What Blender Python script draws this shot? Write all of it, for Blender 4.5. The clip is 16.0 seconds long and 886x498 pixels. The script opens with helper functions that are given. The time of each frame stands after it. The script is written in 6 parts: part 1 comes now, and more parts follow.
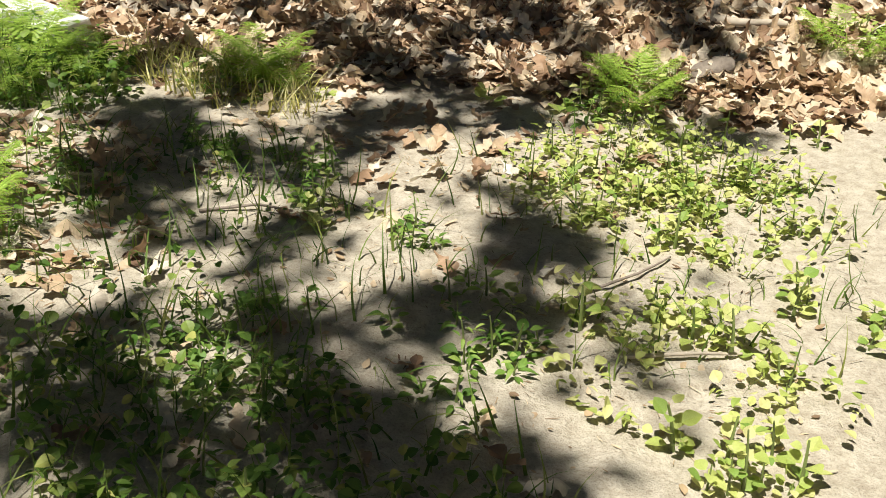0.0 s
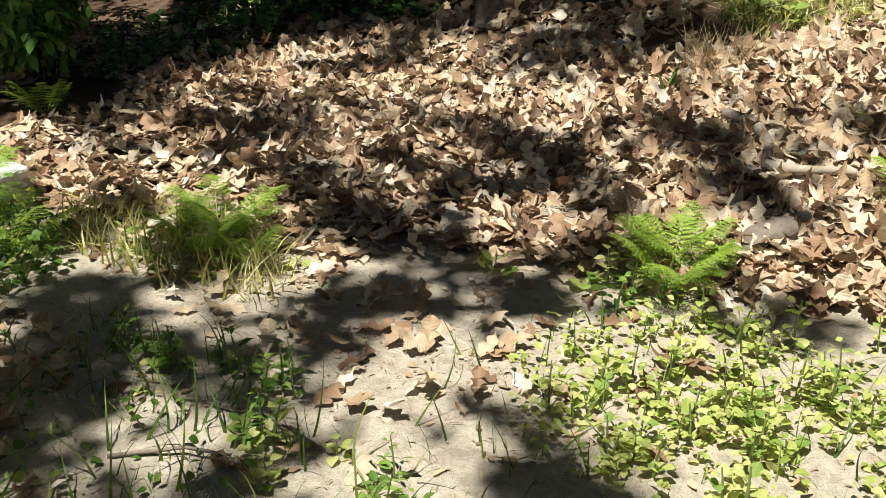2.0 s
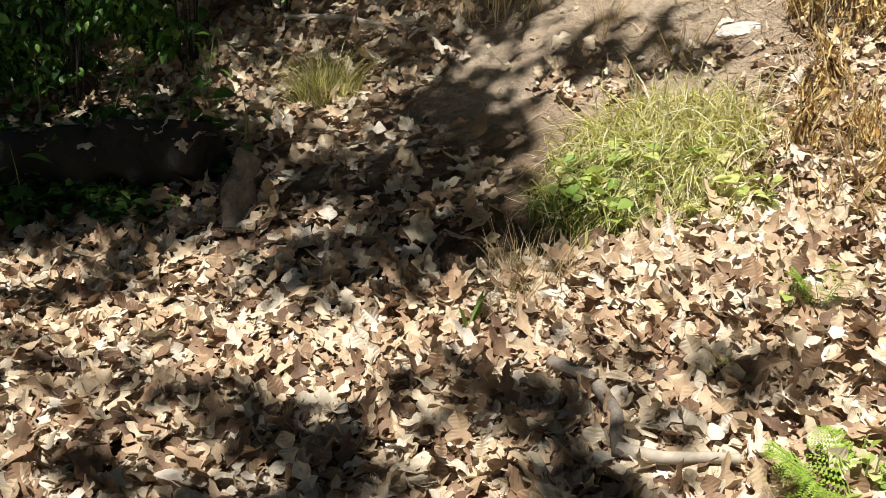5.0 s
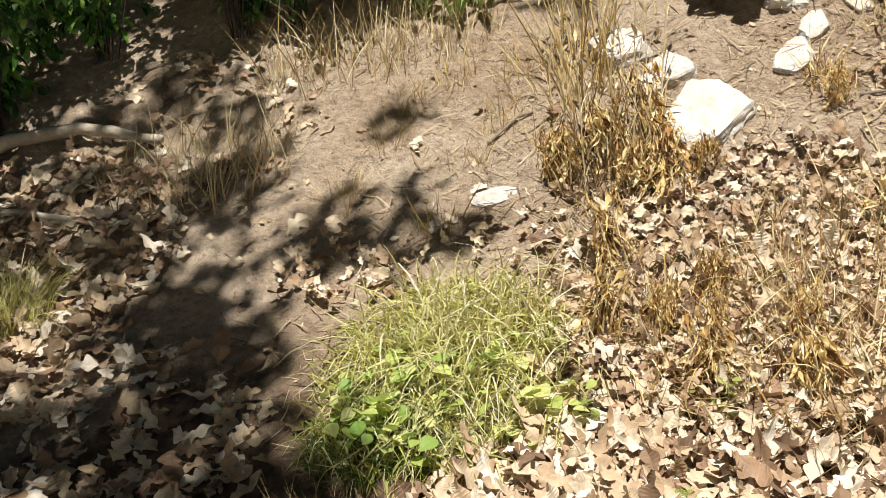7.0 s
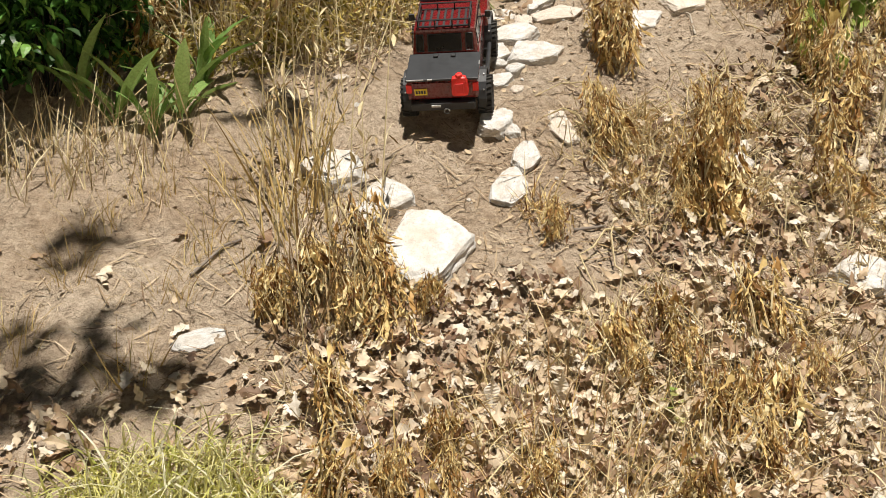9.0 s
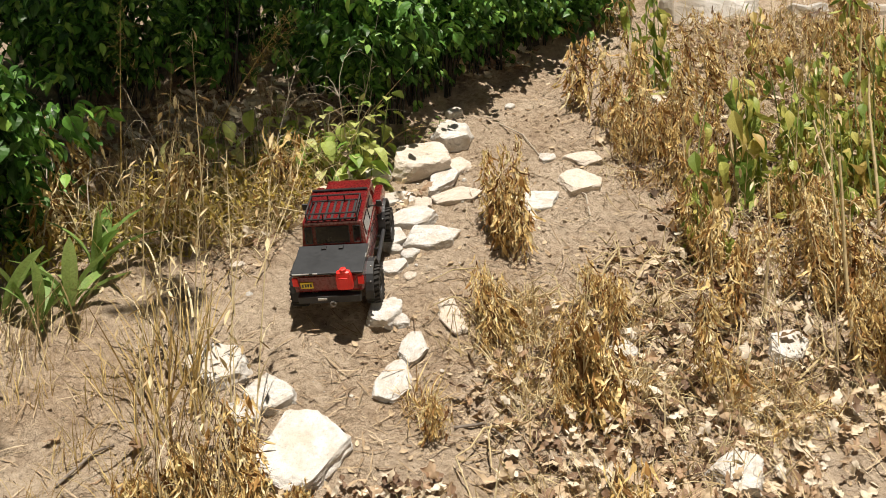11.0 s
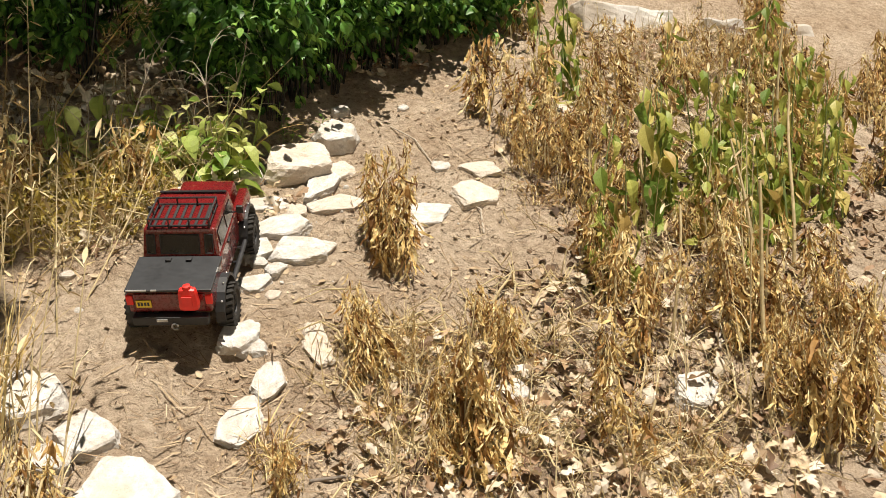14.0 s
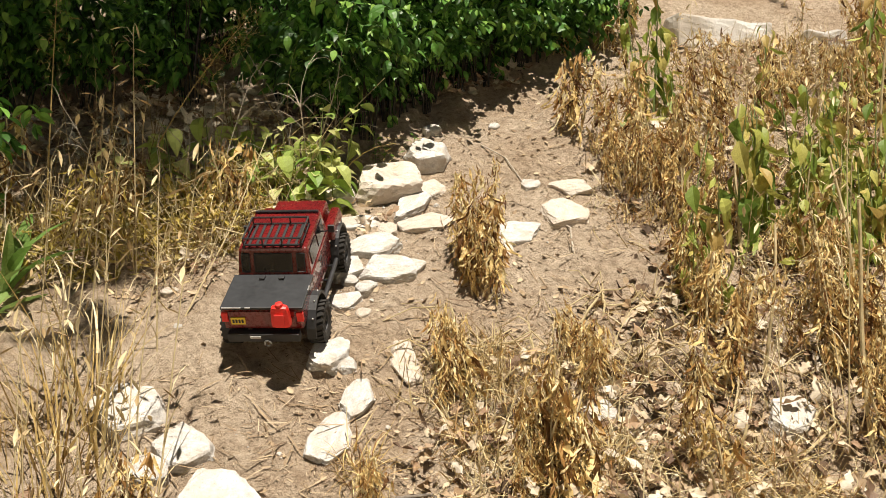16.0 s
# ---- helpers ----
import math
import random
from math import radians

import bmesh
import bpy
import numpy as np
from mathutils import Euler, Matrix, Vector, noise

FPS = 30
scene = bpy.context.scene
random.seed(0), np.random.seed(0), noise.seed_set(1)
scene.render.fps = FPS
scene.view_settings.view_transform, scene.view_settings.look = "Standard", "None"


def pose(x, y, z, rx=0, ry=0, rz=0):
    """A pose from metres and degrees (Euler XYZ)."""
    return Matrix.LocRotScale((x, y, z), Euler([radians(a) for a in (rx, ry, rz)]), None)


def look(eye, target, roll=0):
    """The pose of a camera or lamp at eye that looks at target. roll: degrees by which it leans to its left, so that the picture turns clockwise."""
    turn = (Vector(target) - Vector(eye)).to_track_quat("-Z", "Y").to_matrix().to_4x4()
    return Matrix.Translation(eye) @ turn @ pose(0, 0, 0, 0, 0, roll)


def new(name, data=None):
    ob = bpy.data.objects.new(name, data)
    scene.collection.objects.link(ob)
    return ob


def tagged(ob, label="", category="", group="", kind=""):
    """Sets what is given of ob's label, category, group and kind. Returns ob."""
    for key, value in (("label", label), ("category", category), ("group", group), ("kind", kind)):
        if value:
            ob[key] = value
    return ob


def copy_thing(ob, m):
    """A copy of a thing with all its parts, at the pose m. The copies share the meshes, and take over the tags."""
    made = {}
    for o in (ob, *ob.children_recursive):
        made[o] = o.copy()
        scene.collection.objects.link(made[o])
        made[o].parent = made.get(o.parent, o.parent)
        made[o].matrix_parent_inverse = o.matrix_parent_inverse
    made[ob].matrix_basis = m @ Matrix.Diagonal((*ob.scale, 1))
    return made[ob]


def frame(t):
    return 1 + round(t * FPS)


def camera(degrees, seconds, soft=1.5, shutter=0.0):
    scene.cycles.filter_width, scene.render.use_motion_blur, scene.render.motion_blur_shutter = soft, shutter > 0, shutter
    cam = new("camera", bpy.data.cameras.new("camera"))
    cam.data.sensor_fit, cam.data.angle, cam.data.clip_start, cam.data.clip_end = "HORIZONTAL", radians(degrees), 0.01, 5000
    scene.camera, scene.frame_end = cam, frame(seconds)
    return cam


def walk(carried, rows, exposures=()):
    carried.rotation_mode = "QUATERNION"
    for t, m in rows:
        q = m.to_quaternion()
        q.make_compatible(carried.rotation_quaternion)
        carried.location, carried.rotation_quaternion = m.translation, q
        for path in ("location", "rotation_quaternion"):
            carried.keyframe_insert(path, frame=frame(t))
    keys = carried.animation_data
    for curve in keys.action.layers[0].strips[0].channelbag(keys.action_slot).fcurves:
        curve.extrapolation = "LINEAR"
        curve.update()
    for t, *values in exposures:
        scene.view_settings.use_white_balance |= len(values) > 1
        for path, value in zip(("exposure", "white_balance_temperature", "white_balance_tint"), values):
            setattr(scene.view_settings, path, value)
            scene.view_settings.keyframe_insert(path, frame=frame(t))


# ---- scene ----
cam = camera(49.5, 16.0, 0.8)
PATH = [
    (0, (0.204, 0.248, 0.772), (-0.768, 1.759, -0.106), 2.1),
    (0.5, (0.157, 0.273, 0.779), (-0.88, 1.796, 0.0), 1.2),
    (1, (0.086, 0.435, 0.738), (-1.053, 1.917, 0.027), 0.2),
    (1.5, (0.051, 0.559, 0.791), (-1.127, 2.0, 0.058), 0.1),
    (2, (-0.045, 0.713, 0.805), (-1.096, 2.255, 0.085), 1.2),
    (2.5, (-0.194, 0.869, 0.849), (-1.154, 2.522, 0.262), 0.6),
    (3, (-0.24, 0.956, 0.854), (-1.149, 2.648, 0.295), 0.3),
    (3.5, (-0.264, 1.118, 0.854), (-1.163, 2.798, 0.245), 0.4),
    (4, (-0.268, 1.252, 0.917), (-1.151, 2.95, 0.336), 0.0),
    (4.5, (-0.298, 1.342, 0.899), (-1.133, 3.083, 0.378), 0.4),
    (4.7, (-0.334, 1.39, 0.9), (-1.117, 3.158, 0.391), 0.5),
    (6.8, (-0.594, 1.818, 1.103), (-0.906, 3.77, 0.796), -3.6),
    (6.9, (-0.632, 1.859, 1.105), (-0.847, 3.821, 0.784), -4.1),
    (7, (-0.632, 1.886, 1.121), (-0.76, 3.859, 0.816), -4.0),
    (7.5, (-0.727, 2.068, 1.126), (-0.499, 4.046, 0.935), -4.0),
    (8, (-0.704, 2.143, 1.132), (-0.26, 4.085, 0.961), -3.8),
    (8.2, (-0.705, 2.174, 1.156), (-0.213, 4.103, 0.97), -2.7),
    (10.3, (-0.529, 2.058, 1.349), (-0.022, 3.989, 1.224), -1.4),
    (10.5, (-0.515, 2.079, 1.364), (0.027, 4.004, 1.313), -2.1),
    (10.6, (-0.479, 2.071, 1.368), (0.049, 4.0, 1.34), -2.8),
    (11, (-0.408, 2.074, 1.424), (0.16, 3.99, 1.502), -2.8),
    (11.5, (-0.33, 2.031, 1.42), (0.266, 3.936, 1.536), -2.7),
    (12, (-0.3, 2.083, 1.407), (0.347, 3.974, 1.482), -2.1),
    (12.5, (-0.26, 2.209, 1.425), (0.431, 4.086, 1.448), -1.4),
    (13, (-0.272, 2.349, 1.451), (0.493, 4.197, 1.481), -1.8),
    (13.5, (-0.254, 2.415, 1.457), (0.526, 4.256, 1.516), -1.4),
    (14, (-0.209, 2.403, 1.464), (0.542, 4.254, 1.553), -0.8),
    (14.5, (-0.186, 2.396, 1.459), (0.528, 4.263, 1.524), -0.4),
    (15, (-0.188, 2.393, 1.465), (0.46, 4.285, 1.485), 0.4),
    (15.5, (-0.194, 2.389, 1.476), (0.384, 4.302, 1.565), -0.2),
    (16, (-0.191, 2.383, 1.478), (0.37, 4.299, 1.597), -0.3),
]
walk(cam, [(t, look(eye, target, roll)) for t, eye, target, roll in PATH],
     [(0, 0.58, 6550, 9), (2.0, 0.56, 6500, 9), (3.0, 0.58, 6350, 10), (4.7, 0.59, 6350, 10), (7.0, 0.56, 6400, 10), (8.0, 0.46, 6450, 10), (10.4, 0.38, 6600, 11),
      (11.0, 0.41, 6700, 11), (12.0, 0.50, 6800, 11), (12.6, 0.55, 6850, 11), (14.0, 0.55, 6850, 11), (16.0, 0.53, 6850, 11)])

# ---- light ----
SUN_AZIMUTH, SUN_HEIGHT = radians(180), radians(69)      # azimuth from +y towards +x
SUN_WAY = Vector((math.sin(SUN_AZIMUTH) * math.cos(SUN_HEIGHT), math.cos(SUN_AZIMUTH) * math.cos(SUN_HEIGHT), math.sin(SUN_HEIGHT)))
world = bpy.data.worlds.new("sky")
scene.world = world
world.use_nodes = True
sky = world.node_tree.nodes.new("ShaderNodeTexSky")
sky.sky_type, sky.sun_disc = "NISHITA", False
sky.sun_elevation, sky.sun_rotation = SUN_HEIGHT, SUN_AZIMUTH
world.node_tree.links.new(sky.outputs[0], world.node_tree.nodes["Background"].inputs[0])
world.node_tree.nodes["Background"].inputs[1].default_value = 0.009
sun_data = bpy.data.lights.new("sun", "SUN")
sun_data.energy, sun_data.angle, sun_data.color = 5.0, radians(0.53), (1.0, 0.95, 0.86)
sun = new("sun", sun_data)
sun.matrix_world = look(SUN_WAY * 30, (0, 0, 0))


# ---- materials ----
def shader(name):
    m = bpy.data.materials.new(name)
    m.use_nodes = True
    t = m.node_tree
    return m, t.nodes, t.links, t.nodes["Principled BSDF"]


def noise_node(n, l, coord, scale, detail=4.0, rough=0.6):
    k = n.new("ShaderNodeTexNoise")
    k.inputs["Scale"].default_value, k.inputs["Detail"].default_value, k.inputs["Roughness"].default_value = scale, detail, rough
    l.new(coord, k.inputs["Vector"])
    return k.outputs["Fac"]


def ramp(n, l, fac, *stops):
    r = n.new("ShaderNodeValToRGB")
    e = r.color_ramp.elements
    while len(e) < len(stops):
        e.new(0.5)
    for k, (at, colour) in zip(e, stops):
        k.position, k.color = at, (*colour, 1)
    l.new(fac, r.inputs[0])
    return r.outputs[0]


def blend(n, l, fac, a, b, kind="MIX"):
    k = n.new("ShaderNodeMix")
    k.data_type, k.blend_type = "RGBA", kind
    for socket, value in ((k.inputs[0], fac), (k.inputs[6], a), (k.inputs[7], b)):
        if isinstance(value, (int, float)):
            socket.default_value = value
        elif isinstance(value, tuple):
            socket.default_value = (*value, 1)
        else:
            l.new(value, socket)
    return k.outputs[2]


def maths(n, l, op, a, b=0.0, clamp=False):
    k = n.new("ShaderNodeMath")
    k.operation, k.use_clamp = op, clamp
    for socket, value in zip(k.inputs, (a, b)):
        if isinstance(value, (int, float)):
            socket.default_value = value
        else:
            l.new(value, socket)
    return k.outputs[0]


def bump(n, l, bsdf, height, strength, distance):
    b = n.new("ShaderNodeBump")
    b.inputs["Strength"].default_value, b.inputs["Distance"].default_value = strength, distance
    l.new(height, b.inputs["Height"])
    l.new(b.outputs[0], bsdf.inputs["Normal"])


def plain(name, dark, light, scale=30, rough=0.6, metal=0.0, relief=0.3, depth=0.002, coat=0.0):
    """A surface with a coarse stain and a fine grain."""
    m, n, l, p = shader(name)
    co = n.new("ShaderNodeTexCoord").outputs["Object"]
    coarse, fine = noise_node(n, l, co, scale * 0.25, 3), noise_node(n, l, co, scale * 2, 5, 0.7)
    both = maths(n, l, "ADD", maths(n, l, "MULTIPLY", coarse, 0.6), maths(n, l, "MULTIPLY", fine, 0.4))
    l.new(ramp(n, l, both, (0.3, dark), (0.7, light)), p.inputs["Base Color"])
    l.new(maths(n, l, "ADD", rough - 0.1, maths(n, l, "MULTIPLY", fine, 0.2), True), p.inputs["Roughness"])
    p.inputs["Metallic"].default_value = metal
    p.inputs["Coat Weight"].default_value = coat
    bump(n, l, p, both, relief, depth)
    return m


def foliage(name, stops, translucent=0.35, rough=0.5, island=True, veins=40):
    """Leaves: the hue differs from leaf to leaf, with mottling and light that comes through."""
    m, n, l, p = shader(name)
    pick = n.new("ShaderNodeNewGeometry").outputs["Random Per Island"] if island else n.new("ShaderNodeObjectInfo").outputs["Random"]
    co = n.new("ShaderNodeTexCoord").outputs["Object"]
    mottle = noise_node(n, l, co, veins, 3)
    colour = ramp(n, l, pick, *stops)
    colour = blend(n, l, 0.55, colour, ramp(n, l, mottle, (0.3, (0.45, 0.4, 0.35)), (0.65, (1, 1, 1))), "MULTIPLY")
    l.new(colour, p.inputs["Base Color"])
    p.inputs["Roughness"].default_value = rough
    p.inputs["Specular IOR Level"].default_value = 0.35
    bump(n, l, p, mottle, 0.3, 0.002)
    through_leaf = n.new("ShaderNodeBsdfTranslucent")
    l.new(colour, through_leaf.inputs[0])
    mix = n.new("ShaderNodeMixShader")
    mix.inputs[0].default_value = translucent
    l.new(p.outputs[0], mix.inputs[1])
    l.new(through_leaf.outputs[0], mix.inputs[2])
    l.new(mix.outputs[0], n["Material Output"].inputs[0])
    return m


def soil():
    """Pale sand on the low strip, dark humus under the litter, tan dirt on the slope."""
    m, n, l, p = shader("soil")
    at = n.new("ShaderNodeNewGeometry").outputs["Position"]
    split = n.new("ShaderNodeSeparateXYZ")
    l.new(at, split.inputs[0])
    wander = maths(n, l, "MULTIPLY", maths(n, l, "SUBTRACT", noise_node(n, l, at, 2.2, 5), 0.5), 1.1)
    y = maths(n, l, "ADD", split.outputs["Y"], wander)
    x = maths(n, l, "ADD", split.outputs["X"], wander)
    low = maths(n, l, "SUBTRACT", y, maths(n, l, "MULTIPLY", x, 0.55))
    coarse, fine, grit = noise_node(n, l, at, 5, 5), noise_node(n, l, at, 42, 6, 0.7), noise_node(n, l, at, 230, 3, 0.7)
    sand = ramp(n, l, fine, (0.3, (0.36, 0.31, 0.24)), (0.55, (0.53, 0.48, 0.39)), (0.75, (0.64, 0.59, 0.50)))
    humus = ramp(n, l, fine, (0.3, (0.07, 0.045, 0.03)), (0.7, (0.22, 0.15, 0.10)))
    dirt = ramp(n, l, fine, (0.28, (0.32, 0.245, 0.175)), (0.46, (0.565, 0.448, 0.332)), (0.75, (0.77, 0.642, 0.502)))
    broad = noise_node(n, l, at, 2.6, 6, 0.65)
    dirt = blend(n, l, ramp(n, l, broad, (0.38, (1, 1, 1)), (0.6, (0, 0, 0))), dirt, blend(n, l, 0.6, dirt, (0.66, 0.58, 0.5), "MULTIPLY"))
    lumps = noise_node(n, l, at, 14, 5, 0.6)
    to_humus = maths(n, l, "MULTIPLY", maths(n, l, "SUBTRACT", low, 2.95), 5.0, True)
    to_dirt = maths(n, l, "MULTIPLY", maths(n, l, "SUBTRACT", y, 3.75), 3.0, True)
    dirt = blend(n, l, 0.6, dirt, ramp(n, l, noise_node(n, l, at, 11, 6, 0.75), (0.34, (0.68, 0.65, 0.62)), (0.5, (1, 1, 1))), "MULTIPLY")
    colour = blend(n, l, to_dirt, blend(n, l, to_humus, sand, humus), dirt)
    colour = blend(n, l, 0.5, colour, ramp(n, l, grit, (0.32, (0.5, 0.46, 0.42)), (0.5, (1, 1, 1))), "MULTIPLY")
    l.new(colour, p.inputs["Base Color"])
    p.inputs["Roughness"].default_value = 0.95
    p.inputs["Specular IOR Level"].default_value = 0.15
    rough = maths(n, l, "ADD", maths(n, l, "ADD", fine, maths(n, l, "MULTIPLY", grit, 0.35)), maths(n, l, "MULTIPLY", lumps, 1.3))
    bump(n, l, p, maths(n, l, "MULTIPLY", rough, maths(n, l, "ADD", maths(n, l, "MULTIPLY", to_dirt, 0.65), 0.35)), 0.95, 0.030)
    return m


SOIL = soil()
def stone(name, shade, pale, stain):
    """Rough broken stone: pale faces, tan stains, dark pits and fine cracks."""
    m, n, l, p = shader(name)
    co = n.new("ShaderNodeTexCoord").outputs["Object"]
    pick = n.new("ShaderNodeObjectInfo").outputs["Random"]
    shift = n.new("ShaderNodeVectorMath")
    l.new(co, shift.inputs[0])
    l.new(pick, shift.inputs[1])
    at = shift.outputs[0]
    broad, mid, fine = noise_node(n, l, at, 2.6, 5), noise_node(n, l, at, 9, 6, 0.7), noise_node(n, l, at, 46, 4, 0.7)
    face = ramp(n, l, mid, (0.32, shade), (0.58, pale))
    face = blend(n, l, ramp(n, l, broad, (0.44, (0, 0, 0)), (0.62, (0.85, 0.85, 0.85))), face, stain)
    face = blend(n, l, 0.7, face, ramp(n, l, fine, (0.30, (0.6, 0.55, 0.5)), (0.42, (1, 1, 1))), "MULTIPLY")
    l.new(face, p.inputs["Base Color"])
    p.inputs["Roughness"].default_value = 0.95
    p.inputs["Specular IOR Level"].default_value = 0.15
    bump(n, l, p, maths(n, l, "ADD", mid, maths(n, l, "MULTIPLY", fine, 0.3)), 0.8, 0.009)
    return m


LIMESTONE = stone("limestone", (0.47, 0.44, 0.405), (0.70, 0.675, 0.64), (0.54, 0.475, 0.40))
TAN_STONE = stone("tan_stone", (0.51, 0.44, 0.37), (0.71, 0.63, 0.545), (0.60, 0.51, 0.42))
BARK = plain("grey_bark", (0.09, 0.07, 0.055), (0.33, 0.28, 0.23), 60, 0.9, 0, 0.9, 0.006)
DRIFTWOOD = plain("bleached_wood", (0.30, 0.25, 0.19), (0.60, 0.53, 0.43), 40, 0.85, 0, 0.6, 0.003)
ROTTEN = plain("rotten_wood", (0.015, 0.012, 0.009), (0.07, 0.052, 0.04), 14, 0.95, 0, 0.9, 0.008)
# near black: the log's deep shade is put into its bark colour
SHADED_BARK = plain("log_bark", (0.010, 0.008, 0.007), (0.055, 0.048, 0.04), 22, 0.95, 0, 0.9, 0.012)
WHITE_BOARD = plain("white_foam", (0.72, 0.72, 0.72), (0.88, 0.88, 0.88), 12, 0.7, 0, 0.4, 0.004)
STRAW = foliage("straw", ((0.0, (0.40, 0.28, 0.14)), (0.4, (0.60, 0.47, 0.25)), (1.0, (0.86, 0.76, 0.50))), 0.08, 0.6)
WITHERED = foliage("withered_leaf", ((0.0, (0.10, 0.04, 0.015)), (0.22, (0.40, 0.21, 0.065)), (0.45, (0.75, 0.53, 0.21)), (0.8, (0.86, 0.685, 0.33)), (1.0, (0.92, 0.82, 0.53))), 0.08, 0.6)
CRUMB = foliage("leaf_crumb", ((0.0, (0.20, 0.13, 0.08)), (0.5, (0.46, 0.34, 0.21)), (1.0, (0.72, 0.59, 0.42))), 0.05, 0.8)
OAK = foliage("dry_oak_leaf", ((0.0, (0.17, 0.105, 0.07)), (0.2, (0.42, 0.275, 0.17)), (0.48, (0.65, 0.505, 0.34)), (0.8, (0.78, 0.675, 0.51)), (1.0, (0.84, 0.77, 0.67))), 0.15, 0.6)
WEED_LEAF = foliage("weed_leaf", ((0.0, (0.26, 0.43, 0.09)), (0.3, (0.50, 0.62, 0.16)), (0.65, (0.66, 0.74, 0.25)), (1.0, (0.80, 0.80, 0.38))), 0.4, 0.45, False)
WEED_STEM = plain("weed_stem", (0.10, 0.15, 0.04), (0.24, 0.28, 0.09), 60, 0.6)
FERN_LEAF = foliage("fern_leaf", ((0.0, (0.26, 0.46, 0.06)), (1.0, (0.54, 0.70, 0.14))), 0.4, 0.45)
GRASS = foliage("green_grass", ((0.0, (0.07, 0.14, 0.025)), (0.6, (0.16, 0.26, 0.05)), (1.0, (0.34, 0.38, 0.11))), 0.35, 0.5)
SEDGE = foliage("sedge", ((0.0, (0.36, 0.40, 0.09)), (0.5, (0.78, 0.74, 0.26)), (1.0, (0.90, 0.86, 0.52))), 0.45, 0.45)
PALE_BLADE = foliage("pale_blade", ((0.0, (0.62, 0.58, 0.26)), (0.5, (0.82, 0.79, 0.50)), (1.0, (0.90, 0.88, 0.72))), 0.35, 0.45)
MAT_LEAF = foliage("mat_leaf", ((0.0, (0.06, 0.14, 0.02)), (0.5, (0.15, 0.28, 0.05)), (0.85, (0.34, 0.46, 0.10)), (1.0, (0.58, 0.58, 0.18))), 0.35, 0.5)
LIME_LEAF = foliage("lime_leaf", ((0.0, (0.34, 0.48, 0.10)), (0.5, (0.62, 0.70, 0.22)), (1.0, (0.82, 0.82, 0.40))), 0.4, 0.45)
BROWN_STEM = foliage("brown_stem", ((0.0, (0.14, 0.085, 0.035)), (0.5, (0.42, 0.29, 0.13)), (1.0, (0.70, 0.57, 0.33))), 0.15, 0.6)
FLECK = foliage("dirt_fleck", ((0.0, (0.10, 0.07, 0.045)), (0.7, (0.24, 0.17, 0.11)), (1.0, (0.5, 0.38, 0.25))), 0.05, 0.9)
LUSH_LEAF = foliage("lush_leaf", ((0.0, (0.10, 0.22, 0.035)), (0.5, (0.22, 0.38, 0.07)), (1.0, (0.40, 0.54, 0.13))), 0.35, 0.5, False)
GOLD_STEM = foliage("gold_stem", ((0.0, (0.28, 0.17, 0.055)), (0.5, (0.60, 0.43, 0.16)), (1.0, (0.80, 0.66, 0.34))), 0.2, 0.55)
SHRUB_LEAF = foliage("shrub_leaf", ((0.0, (0.05, 0.12, 0.02)), (1.0, (0.16, 0.32, 0.05))), 0.3, 0.4, False)
BUSH_LEAF = foliage("bush_leaf", ((0.0, (0.025, 0.065, 0.012)), (0.4, (0.06, 0.16, 0.028)), (0.75, (0.13, 0.31, 0.05)), (1.0, (0.30, 0.50, 0.10))), 0.16, 0.42)
STALK_LEAF = foliage("stalk_leaf", ((0.0, (0.15, 0.25, 0.04)), (0.3, (0.34, 0.42, 0.08)), (0.6, (0.54, 0.56, 0.14)), (0.82, (0.64, 0.52, 0.17)), (1.0, (0.52, 0.36, 0.12))), 0.3, 0.45, False)
BLADE_LEAF = foliage("blade_leaf", ((0.0, (0.14, 0.27, 0.05)), (1.0, (0.38, 0.52, 0.17))), 0.3, 0.5, False)
VINE = foliage("yellowing_vine", ((0.0, (0.12, 0.10, 0.025)), (0.35, (0.46, 0.37, 0.08)), (0.7, (0.74, 0.58, 0.15)), (1.0, (0.86, 0.74, 0.32))), 0.3, 0.55)
TRUCK_RED = plain("red_paint", (0.085, 0.006, 0.006), (0.20, 0.010, 0.009), 60, 0.28, 0, 0.08, 0.0005, 0.6)
BRIGHT_RED = plain("bright_red_plastic", (0.72, 0.02, 0.015), (0.86, 0.04, 0.03), 50, 0.45)
TRUCK_BLACK = plain("black_plastic", (0.012, 0.012, 0.013), (0.035, 0.035, 0.038), 60, 0.5)
COVER_GREY = plain("charcoal_cover", (0.012, 0.013, 0.015), (0.032, 0.034, 0.038), 50, 0.5)
RUBBER = plain("rubber", (0.014, 0.013, 0.012), (0.045, 0.04, 0.035), 70, 0.9, 0, 0.5, 0.002)
SILVER = plain("scuffed_metal", (0.35, 0.35, 0.35), (0.62, 0.62, 0.62), 60, 0.4, 0.8)
GLASS = plain("smoked_glass", (0.008, 0.008, 0.009), (0.016, 0.016, 0.018), 10, 0.12, 0, 0.0, 0.0005)
YELLOW = plain("yellow_plate", (0.72, 0.50, 0.03), (0.82, 0.60, 0.06), 40, 0.5)


# ---- building helpers ----
def part(name, data, material, parent=None, label="", at=None):
    """Links mesh data (a bmesh, a Heap or a mesh) as one object."""
    if isinstance(data, bmesh.types.BMesh):
        me = bpy.data.meshes.new(name)
        data.to_mesh(me)
        data.free()
    elif isinstance(data, Heap):
        me = data.mesh(name)
    else:
        me = data
    if material and not me.materials:
        me.materials.append(material)
    ob = new(name, me)
    ob.parent = parent
    if at is not None:
        ob.matrix_basis = at
    if label:
        tagged(ob, label)
    return ob


